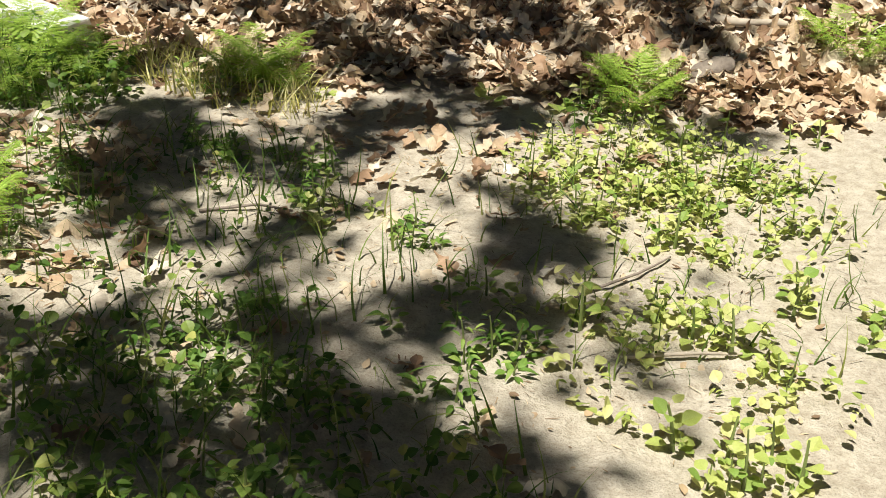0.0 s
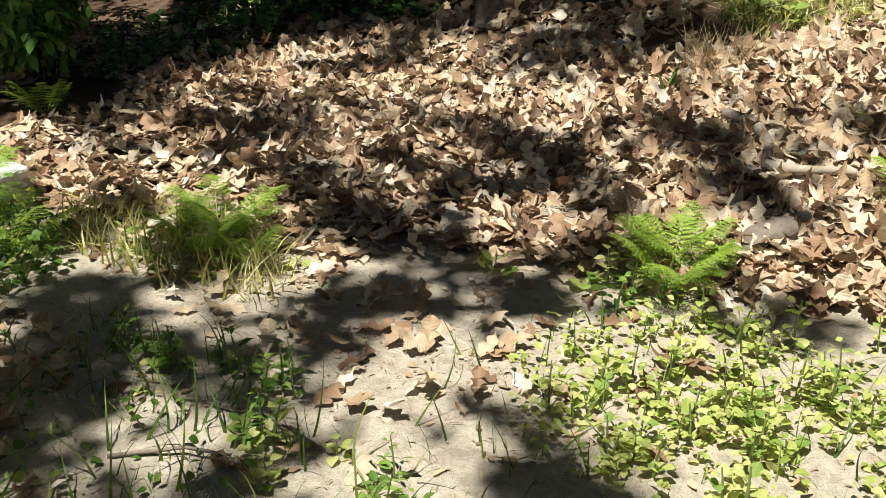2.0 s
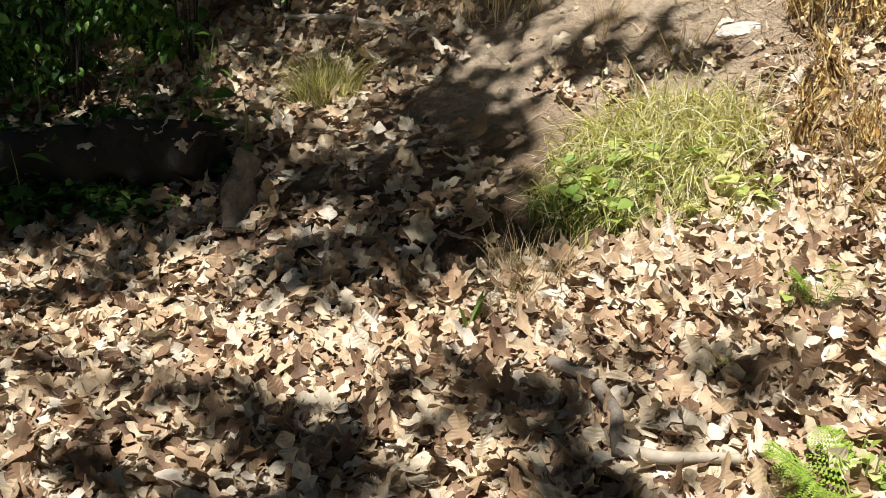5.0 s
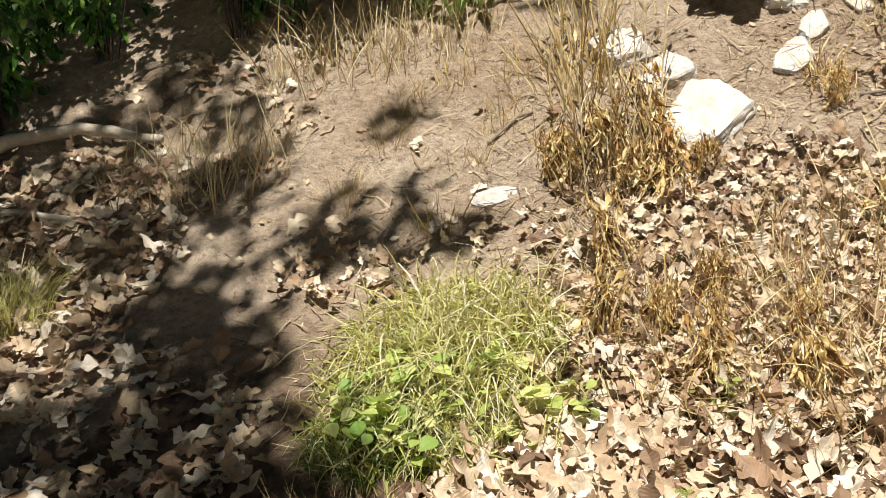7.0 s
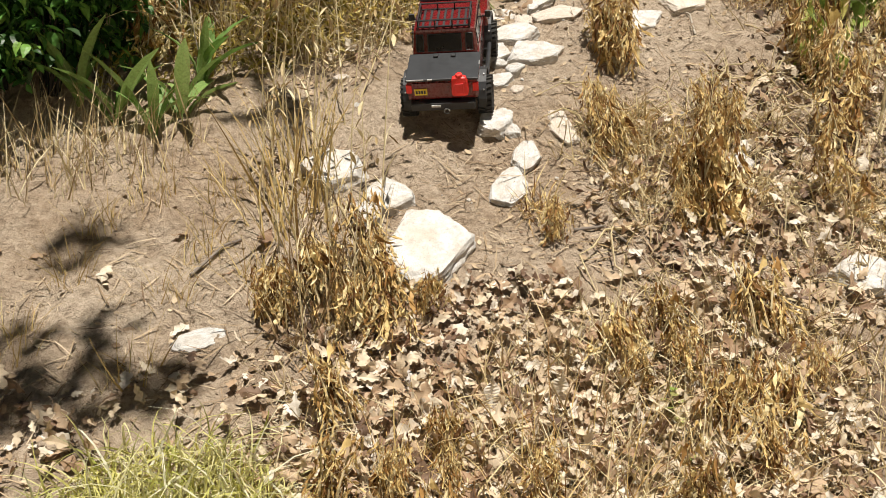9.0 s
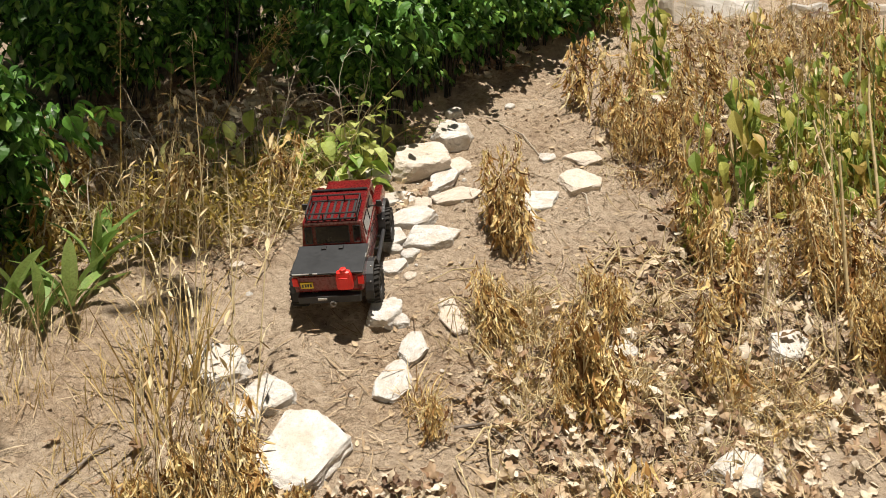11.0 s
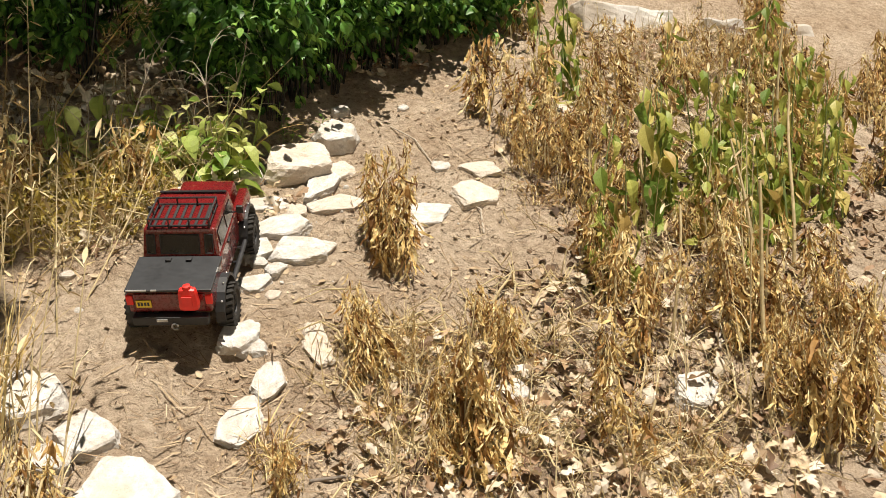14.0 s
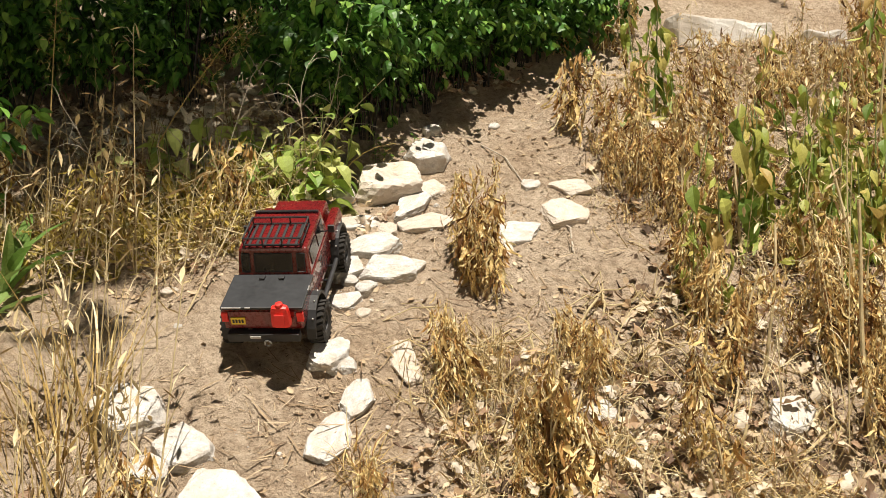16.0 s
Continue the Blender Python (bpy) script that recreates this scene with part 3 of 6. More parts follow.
# x, y, width, depth along the slope, rise, yaw, stone, flatness words
ROCKS_BY_TRUCK = [
    (-0.078, 4.455, 0.20, 0.25, 0.075, -16, LIMESTONE, "large jagged white limestone rock"),
    (-0.262, 4.775, 0.165, 0.16, 0.085, 10, LIMESTONE, "flat white limestone slab"),
    (-0.135, 4.65, 0.145, 0.12, 0.075, -20, LIMESTONE, "broken white limestone rock"),
    (-0.21, 4.61, 0.08, 0.09, 0.05, 30, LIMESTONE, "small white limestone rock"),
    (0.216, 4.822, 0.10, 0.115, 0.058, -28, LIMESTONE, "white limestone wedge under the truck's wheel"),
    (0.29, 5.00, 0.10, 0.07, 0.025, 5, LIMESTONE, "thin flat white stone"),
    (0.44, 5.09, 0.15, 0.11, 0.055, 0, LIMESTONE, "crumbling white limestone rock"),
    (0.42, 5.19, 0.16, 0.10, 0.05, 8, LIMESTONE, "flat white limestone rock"),
    (0.40, 5.32, 0.16, 0.08, 0.04, -5, LIMESTONE, "flat white limestone rock"),
    (0.58, 5.37, 0.09, 0.18, 0.05, -38, LIMESTONE, "long white limestone wedge"),
    (0.53, 5.45, 0.24, 0.17, 0.13, -6, TAN_STONE, "big blocky tan stone with a shaded front"),
    (0.36, 5.45, 0.10, 0.08, 0.07, 15, LIMESTONE, "white limestone rock beside the weeds"),
    (0.69, 5.575, 0.13, 0.13, 0.10, 20, LIMESTONE, "white angular rock at the hedge"),
    (0.318, 5.125, 0.11, 0.10, 0.045, 30, LIMESTONE, "low white stone under the truck's front wheel"),
    (0.60, 5.27, 0.16, 0.08, 0.022, 5, TAN_STONE, "flat tan slab sunk in the path"),
    (0.475, 5.27, 0.07, 0.06, 0.03, 40, TAN_STONE, "small tan stone between larger rocks"),
    (0.36, 5.035, 0.06, 0.05, 0.03, 15, LIMESTONE, "small white limestone piece by the truck"),
    (0.50, 5.12, 0.09, 0.08, 0.045, -30, LIMESTONE, "crumbled white limestone piece"),
    (0.335, 4.945, 0.045, 0.04, 0.02, 0, TAN_STONE, "small tan stone on trodden dirt"),
    (0.66, 5.44, 0.10, 0.09, 0.03, 25, TAN_STONE, "tan stone half sunk beside a block"),
]
ROCKS_ON_PATH = [
    (0.75, 5.72, 0.06, 0.05, 0.045, 0, LIMESTONE, "small white rock at the hedge"),
    (1.00, 5.39, 0.065, 0.05, 0.03, 10, LIMESTONE, "small white stone on bare dirt"),
    (1.04, 5.22, 0.15, 0.16, 0.05, 25, TAN_STONE, "flat tan slab half sunk in dirt"),
    (1.13, 5.34, 0.12, 0.08, 0.035, -15, TAN_STONE, "flat pale stone on the path"),
    (0.84, 5.18, 0.16, 0.11, 0.035, 0, LIMESTONE, "flat white stone behind dry stalks"),
    (0.77, 5.10, 0.11, 0.07, 0.03, 10, TAN_STONE, "flat pale stone half buried"),
    (0.99, 5.73, 0.045, 0.04, 0.025, 0, LIMESTONE, "small white pebble on the path"),
    (0.41, 4.78, 0.065, 0.17, 0.03, -8, TAN_STONE, "long pale stone among dry weeds"),
    (0.26, 4.79, 0.05, 0.06, 0.03, 0, LIMESTONE, "small pointed white stone"),
    (0.27, 4.70, 0.085, 0.13, 0.045, -28, LIMESTONE, "white limestone rock half buried"),
    (0.19, 4.61, 0.095, 0.16, 0.03, -32, LIMESTONE, "long low pale stone in the dirt"),
    (0.84, 4.54, 0.085, 0.075, 0.045, 5, LIMESTONE, "small squared white stone"),
    (1.29, 4.42, 0.11, 0.13, 0.06, -30, LIMESTONE, "white rock among dry stalks"),
]
ROCKS_IN_LITTER = [
    (0.92, 4.13, 0.13, 0.11, 0.06, 10, LIMESTONE, "white rock among fallen leaves"),
    (0.32, 5.07, 0.05, 0.04, 0.025, 0, LIMESTONE, "small white stone beside larger rocks"),
    (-0.17, 5.17, 0.05, 0.035, 0.025, 0, TAN_STONE, "small tan stone at the dry vines"),
    (-0.15, 5.03, 0.025, 0.02, 0.015, 0, LIMESTONE, "white pebble on the dirt"),
    (-0.65, 4.37, 0.11, 0.06, 0.025, 6, LIMESTONE, "thin white stone on bare dirt"),
    (-0.22, 4.17, 0.05, 0.05, 0.03, 0, LIMESTONE, "small pale stone among leaves"),
    (-0.42, 4.02, 0.06, 0.045, 0.03, 20, TAN_STONE, "small grey stone among leaves"),
    (1.60, 5.62, 0.16, 0.08, 0.03, 0, TAN_STONE, "flat pale stone on the bank"),
    (-1.20, 2.47, 0.085, 0.065, 0.085, 20, TAN_STONE, "small rounded tan stone in leaf litter"),
    (-1.28, 2.42, 0.05, 0.04, 0.02, 0, LIMESTONE, "small white stone at the litter's edge"),
    (-1.68, 1.98, 0.05, 0.03, 0.02, 40, TAN_STONE, "small pale stone in the sand"),
]


def build_rocks():
    for k, (x, y, w, d, h, yaw, stone, words) in enumerate(ROCKS_BY_TRUCK + ROCKS_ON_PATH + ROCKS_IN_LITTER):
        ob = part("rock", rock_mesh("rock", k + 1, 4 if max(w, d) > 0.07 else 3, square="block" in words or "squared" in words), stone)
        ob.matrix_basis = lie(x, y, yaw, 1.0, 0.0) @ Matrix.Translation((0, 0, h * 0.04)) @ Matrix.Diagonal((w * 1.28, d * 1.28, h * 1.6, 1))
        tagged(ob, words, "rock", "rocks on the bank")
    for x, y, w, d, h, yaw in ((2.24, 6.2, 0.50, 0.15, 0.05, 4), (2.70, 6.06, 0.18, 0.1, 0.035, -6), (3.04, 5.97, 0.16, 0.12, 0.03, 0)):
        bm = block(bmesh.new(), -w / 2, w / 2, -d / 2, d / 2, -0.1, h, 0.012)
        bmesh.ops.subdivide_edges(bm, edges=bm.edges[:], cuts=4, use_grid_fill=True)
        for v in bm.verts:
            v.co += Vector((noise.noise(v.co * 11 + Vector((x, 0, 0))), noise.noise(v.co * 11 + Vector((0, x, 0))), noise.noise(v.co * 11 + Vector((0, 0, x))))) * 0.022
        tagged(part("stone_slab", bm, LIMESTONE, at=stand(x, y, yaw)), "pale squared stone slab at the top of the bank", "stone slab", "slabs at the top")
    # clods and pebbles of the bare path
    h = Heap()
    src = rock_mesh("clod", 90, 1)
    v = [tuple(p.co) for p in src.vertices]
    f = [tuple(p.vertices) for p in src.polygons]
    xs, ys = [], []
    for n, cx, cy, rx, ry in ((600, 0.1, 4.75, 0.75, 0.5), (900, 1.0, 5.5, 0.6, 0.5), (250, 0.75, 5.05, 0.3, 0.3), (220, -0.75, 4.5, 0.5, 0.45), (500, 0.7, 4.5, 0.6, 0.4), (250, -0.6, 1.8, 0.9, 0.5)):
        a, b = spots(n, cx, cy, rx, ry)
        xs.append(a), ys.append(b)
    xs, ys = np.concatenate(xs), np.concatenate(ys)
    n = len(xs)
    size = 0.005 + 0.015 * rng.random(n) ** 3
    h.scatter(v, f, turns_of(rng.random(n) * 6.3, rng.normal(0.4, 0.25, n), rng.normal(0, 0.25, n), np.stack([size, size * 1.7, size * 0.42], 1)), np.stack([xs, ys, heights(xs, ys)], 1))
    tagged(part("dirt_clods", h, SOIL), "crumbs and clods of tan dirt on the bank", "soil", kind="stuff")
    bpy.data.meshes.remove(src)


build_rocks()


# ---- leaf litter ----
def litter(name, areas, shapes, size, lift, material, words, category="leaf litter", tilt=0.45):
    h = Heap()
    for n, cx, cy, rx, ry, *power in areas:
        x, y = spots(n, cx, cy, rx, ry, *power)
        z = heights(x, y)
        s = size[0] + (size[1] - size[0]) * rng.random(n)
        steep = np.arctan((land(x, y + 0.05) - land(x, y - 0.05)) / 0.1)
        turn = turns_of(rng.random(n) * math.tau, rng.normal(0, tilt, n), rng.normal(0, tilt, n), s)
        c, k, o, i = np.cos(steep), np.sin(steep), np.zeros(n), np.ones(n)
        turn = np.stack([i, o, o, o, c, -k, o, k, c], -1).reshape(-1, 3, 3) @ turn
        place = np.stack([x, y, z + lift[0] + (lift[1] - lift[0]) * rng.random(n)], 1)
        which = rng.integers(0, len(shapes), n)
        for q, (v, f) in enumerate(shapes):
            if (which == q).any():
                h.scatter(v, f, turn[which == q], place[which == q])
    return tagged(part(name, h, material), words, category, kind="stuff")


def oak_shape(seed, wide, curl, broken=1.0):
    """An oak leaf of length 1 along +y: deep round lobes that point forward, a waved edge, sides curled up or down."""
    r = random.Random(seed)
    n, lobes = 15, r.choice((2.6, 3.2, 3.7))
    phase, ripple, cup = [r.uniform(0, 6.3), r.uniform(0, 6.3)], r.uniform(0.03, 0.08), r.uniform(-0.35, 0.6)
    bow = r.uniform(-0.12, 0.12)
    v, f = [], []
    for k in range(n):
        u = k / (n - 1)
        body = 0.84 * wide * (0.10 + math.sin(math.pi * min(1, 0.02 + 0.98 * u * broken) ** 0.8))
        mid = bow * math.sin(math.pi * u)
        for s in (-1, 0, 1):
            wave = 0.5 + 0.5 * math.cos(math.tau * lobes * u + phase[s > 0] * 0.35)
            w = body * (0.42 + 0.58 * wave ** 0.7) if 0.1 < u < 0.97 else 0.02
            z = curl * (u - 0.35) ** 2 * 1.8 + (cup * w + ripple * math.sin(11 * u + phase[s > 0] * 2) if s else 0)
            v.append((mid + s * w, u + (0.10 * w if s else 0), z))
    for k in range(n - 1):
        f += [(3 * k, 3 * k + 1, 3 * k + 4, 3 * k + 3), (3 * k + 1, 3 * k + 2, 3 * k + 5, 3 * k + 4)]
    return v, f


OAK_SHAPES = [oak_shape(k, w, c, q) for k, (w, c, q) in enumerate(((0.30, 0.25, 1), (0.27, -0.3, 1), (0.34, 0.15, 1), (0.30, 0.5, 1), (0.36, -0.2, 0.75), (0.27, 0.2, 0.7), (0.32, -0.4, 1), (0.23, 0.4, 1), (0.33, 0.1, 1), (0.28, -0.15, 1)))]
litter("oak_leaf_litter", [(6800, -1.5, 2.95, 1.25, 0.55, 0.55), (4200, -0.75, 3.0, 0.75, 0.55, 0.55), (1700, -2.3, 3.1, 0.6, 0.5), (1300, -2.0, 2.35, 0.7, 0.35),
                           (1500, -0.25, 3.15, 0.5, 0.45), (450, -1.7, 3.75, 0.55, 0.35), (1000, -2.1, 4.4, 0.6, 0.45), (700, -2.75, 4.4, 0.55, 0.45), (600, -3.05, 3.25, 0.4, 0.4), (700, -3.6, 2.6, 0.5, 0.4), (450, -3.3, 4.2, 0.6, 0.4), (500, -0.25, 5.85, 0.6, 0.3), (350, 0.75, 6.1, 0.5, 0.2), (520, -0.05, 3.7, 0.6, 0.35), (900, -0.5, 3.5, 0.4, 0.16)],
       OAK_SHAPES, (0.042, 0.102), (0.003, 0.032), OAK, "deep litter of dry tan oak leaves on the ground", tilt=0.33)
litter("scattered_oak_leaves", [(190, -1.3, 2.1, 0.9, 0.35), (60, -0.8, 1.3, 0.7, 0.5), (120, -1.6, 1.45, 0.3, 0.2), (60, -1.3, 1.2, 0.3, 0.15), (170, 0.35, 3.9, 0.6, 0.35), (25, -1.15, 3.95, 0.45, 0.45), (60, -1.5, 3.75, 0.3, 0.3), (200, 1.0, 4.2, 0.7, 0.35), (90, 1.1, 4.5, 0.7, 0.35), (14, -0.2, 4.3, 0.6, 0.2), (8, -0.75, 4.45, 0.45, 0.35),
                                (160, 2.0, 5.6, 0.8, 0.5), (160, -1.6, 4.8, 0.5, 0.4)],
       OAK_SHAPES, (0.038, 0.085), (0.004, 0.012), OAK, "single dry oak leaves scattered over dirt", tilt=0.3)
BIT = [leaf_shape((0.1, 0.3, 0.2, 0.02), 0.15, 0.15), leaf_shape((0.02, 0.1, 0.08, 0.01), -0.2, 0.2, 0.3), leaf_shape((0.03, 0.04, 0.03, 0.03), 0.1, 0.2)]
litter("leaf_crumbs", [(900, -1.2, 2.2, 1.0, 0.45), (700, -0.7, 1.5, 0.8, 0.6), (2200, 0.8, 4.45, 0.8, 0.5), (500, 0.45, 4.85, 0.5, 0.5), (350, -0.8, 4.2, 0.6, 0.5), (1300, 1.9, 5.5, 0.9, 0.6), (250, 1.0, 5.5, 0.6, 0.4), (600, -0.35, 5.2, 0.35, 0.12)],
       BIT, (0.006, 0.026), (0.001, 0.005), CRUMB, "small crumbs of dead leaves on the soil", "leaf crumbs", 0.2)


litter("dirt_flecks", [(1700, -0.3, 4.55, 0.9, 0.45), (900, 0.5, 4.75, 0.5, 0.4), (600, 1.0, 5.45, 0.55, 0.45), (900, -0.9, 1.7, 0.9, 0.6)],
       BIT[1:], (0.004, 0.016), (0.001, 0.004), FLECK, "dark flecks of rotted stems on the dirt", "dirt", 0.2)
STRAW_BIT = [leaf_shape((0.012, 0.02, 0.02, 0.012), c, 0.3) for c in (0.15, -0.2)]
litter("straw_bits", [(700, -0.35, 4.5, 0.7, 0.4), (500, 0.4, 4.6, 0.5, 0.35), (500, 1.0, 5.2, 0.5, 0.6), (400, -0.45, 4.0, 0.3, 0.3), (500, 1.0, 4.3, 0.7, 0.3), (200, -1.1, 4.0, 0.3, 0.3), (500, 1.9, 5.3, 0.7, 0.5)],
       STRAW_BIT, (0.02, 0.085), (0.002, 0.008), CRUMB, "broken bits of dry straw strewn on the dirt", "straw", 0.15)
# brown dead leaves, coloured dark to deepen the shade between stalks too
SHADE_LITTER = foliage("rotting_leaf", ((0.0, (0.07, 0.045, 0.03)), (0.6, (0.19, 0.12, 0.07)), (1.0, (0.40, 0.27, 0.15))), 0.05, 0.8)
litter("rotting_leaves", [(800, 1.45, 4.65, 0.6, 0.4), (700, 2.1, 5.1, 0.6, 0.4), (250, 0.75, 4.45, 0.4, 0.25), (500, 1.5, 5.2, 0.25, 0.3), (200, -0.33, 4.33, 0.18, 0.12)],
       [leaf_shape(SHRIVEL, 0.5, 0.5, 1.5), leaf_shape(OVATE, -0.5, 0.4, 0.6)], (0.02, 0.055), (0.002, 0.02), SHADE_LITTER, "dark dead weed leaves that deepen the shade under dry stalks", tilt=0.5)
litter("broken_leaves", [(2800, 0.1, 3.85, 0.6, 0.3, 0.6), (300, 0.75, 4.15, 0.5, 0.2), (200, 1.2, 4.5, 0.5, 0.35), (260, -0.02, 4.24, 0.26, 0.09), (220, -0.28, 4.14, 0.16, 0.08), (160, -0.46, 3.95, 0.14, 0.2), (90, -0.5, 4.2, 0.3, 0.12), (90, -1.0, 4.2, 0.2, 0.1), (220, 0.7, 4.45, 0.35, 0.25), (300, 1.8, 4.9, 0.6, 0.4), (260, 2.4, 5.92, 0.5, 0.18), (120, 0.1, 5.3, 0.4, 0.1)],
       OAK_SHAPES, (0.018, 0.062), (0.004, 0.05), OAK, "broken pale dead leaves caught in dry grass", tilt=0.5)


def build_chips():
    """White chips broken off the rocks."""
    src = rock_mesh("chip", 91, 1)
    v, f = [tuple(q.co) for q in src.vertices], [tuple(q.vertices) for q in src.polygons]
    bpy.data.meshes.remove(src)
    h = Heap()
    for n, cx, cy, rx, ry in ((14, -0.12, 4.62, 0.2, 0.2), (34, 0.4, 5.12, 0.15, 0.2), (24, 0.5, 5.35, 0.25, 0.2), (5, 0.25, 4.7, 0.12, 0.12), (10, 0.9, 5.25, 0.2, 0.15), (8, 0.9, 4.5, 0.5, 0.3)):
        x, y = spots(n, cx, cy, rx, ry)
        size = 0.006 + 0.02 * rng.random(n) ** 3
        h.scatter(v, f, turns_of(rng.random(n) * 6.3, rng.random(n) - 0.2, rng.random(n) - 0.5, size), np.stack([x, y, heights(x, y) + size * 0.12], 1))
    tagged(part("stone_chips", h, LIMESTONE), "white limestone chips strewn round the rocks", "stone chips", kind="stuff")


build_chips()


def build_single_leaves():
    """Larger leaves that lie clear of the rest."""
    meshes = []
    for k, (v, f) in enumerate(OAK_SHAPES):
        h = Heap()
        h.add(v, f)
        meshes.append(h.mesh("oak_leaf"))
        meshes[-1].materials.append(OAK_SINGLE)
    for n, cx, cy, rx, ry in ((30, -0.85, 3.0, 0.5, 0.4), (20, -1.8, 2.9, 0.5, 0.35), (8, -0.3, 3.8, 0.3, 0.25), (10, 0.35, 4.0, 0.4, 0.2), (8, 0.95, 4.15, 0.35, 0.12), (8, -1.2, 2.0, 0.5, 0.3)):
        for x, y in zip(*spots(n, cx, cy, rx, ry)):
            ob = new("oak_leaf", random.choice(meshes))
            ob.matrix_basis = lie(x, y, random.uniform(0, 360), random.uniform(0.055, 0.085), -0.013) @ pose(0, 0, 0, random.uniform(-10, 10), random.uniform(-10, 10), 0)
            tagged(ob, "large dry curled tan oak leaf on the ground", "leaf", "fallen oak leaves")


OAK_SINGLE = foliage("single_oak_leaf", ((0.0, (0.36, 0.23, 0.14)), (0.5, (0.58, 0.43, 0.29)), (1.0, (0.74, 0.62, 0.47))), 0.12, 0.65, False)
build_single_leaves()


# ---- plants ----
def leaf_mesh(name, halves, curl, fold, twist, material):
    h = Heap()
    h.add(*leaf_shape(halves, curl, fold, twist))
    me = h.mesh(name)
    me.materials.append(material)
    return me


WEED_LEAVES = [leaf_mesh("leaf", ROUND, c, fo, 0.1, WEED_LEAF) for c, fo in ((-0.25, 0.2), (0.1, 0.3), (-0.45, 0.15))]
STALK_LEAVES = [leaf_mesh("leaf", h, c, fo, tw, STALK_LEAF) for h, c, fo, tw in (((0.015, 0.13, 0.20, 0.19, 0.13, 0.08, 0.005), -0.5, 0.35, 0.9), ((0.015, 0.14, 0.21, 0.16, 0.15, 0.06, 0.005), -0.9, 0.5, -1.3), ((0.015, 0.15, 0.24, 0.22, 0.16, 0.07, 0.005), -0.3, 0.3, 0.5), ((0.015, 0.08, 0.13, 0.10, 0.11, 0.05, 0.005), 0.5, 0.6, 1.8))]
LUSH_LEAVES = [leaf_mesh("leaf", h, c, fo, 0.2, LUSH_LEAF) for h, c, fo in ((LANCE, -0.35, 0.3), (LANCE, -0.7, 0.25), (OVATE, -0.3, 0.2))]
SHRUB_LEAVES = [leaf_mesh("leaf", h, c, fo, tw, SHRUB_LEAF) for h, c, fo, tw in ((OVATE, -0.4, 0.2, 0.2), (LANCE, -0.5, 0.3, -0.3))]
SHOOT_LEAVES = [leaf_mesh("leaf", OVATE, c, fo, tw, WEED_LEAF) for c, fo, tw in ((-0.4, 0.3, 0.3), (-0.7, 0.4, -0.4), (-0.2, 0.4, 0.2))]
BLADE_LEAVES = [leaf_mesh("leaf", (0.03, 0.06, 0.075, 0.07, 0.05, 0.005), c, 0.5, 0.2, BLADE_LEAF) for c in (-0.25, -0.6)]


def weed(words, tall, leaves, leaf_size, shapes, seed, category="weed", spread=1.0, droop=0.0):
    """A leafy plant: a stem with single leaves set round it."""
    r = random.Random(seed)
    root = tagged(new(category.replace(" ", "_")), words, category)
    bend = (r.uniform(-0.15, 0.15) * tall, r.uniform(-0.15, 0.15) * tall)
    h = Heap()
    line = [(bend[0] * u * u, bend[1] * u * u, tall * u) for u in np.linspace(0, 1, 5)]
    h.tube(line, 0.0022 + tall * 0.006, 0.0012, 5)
    part("stem", h, WEED_STEM, root)
    for k in range(leaves):
        u = (k + 0.6) / leaves
        yaw = k * 137.5 + r.uniform(-25, 25)
        up = r.uniform(5, 40) - droop * 60
        size = leaf_size * r.uniform(0.65, 1.15) * (1.1 - 0.45 * u)
        reach = spread * leaf_size * r.uniform(0.15, 0.5)
        a = radians(yaw)
        at = Vector((bend[0] * u * u - math.sin(a) * reach, bend[1] * u * u + math.cos(a) * reach, tall * u))
        part("leaf", r.choice(shapes), None, root, "", Matrix.Translation(at) @ pose(0, 0, 0, up, r.uniform(-20, 20), yaw) @ Matrix.Scale(size, 4))
    return root


def spread_out(kinds, places, size=(0.8, 1.25), lean=6, group=""):
    """The first use of a kind is itself, the others are copies."""
    used = set()
    for k, (x, y) in enumerate(places):
        kind = kinds[k % len(kinds)]
        m = stand(x, y, random.uniform(0, 360), random.uniform(*size), 0.004, random.uniform(-lean, lean))
        if kind.name in used:
            copy_thing(kind, m)
        else:
            used.add(kind.name)
            if group:
                tagged(kind, group=group)
            kind.matrix_basis = m
    for kind in kinds:
        if kind.name not in used:
            for o in (*kind.children_recursive, kind):
                bpy.data.objects.remove(o)


def gather(*areas):
    out = []
    for n, cx, cy, rx, ry in areas:
        out += list(zip(*spots(n, cx, cy, rx, ry)))
    random.shuffle(out)
    return out


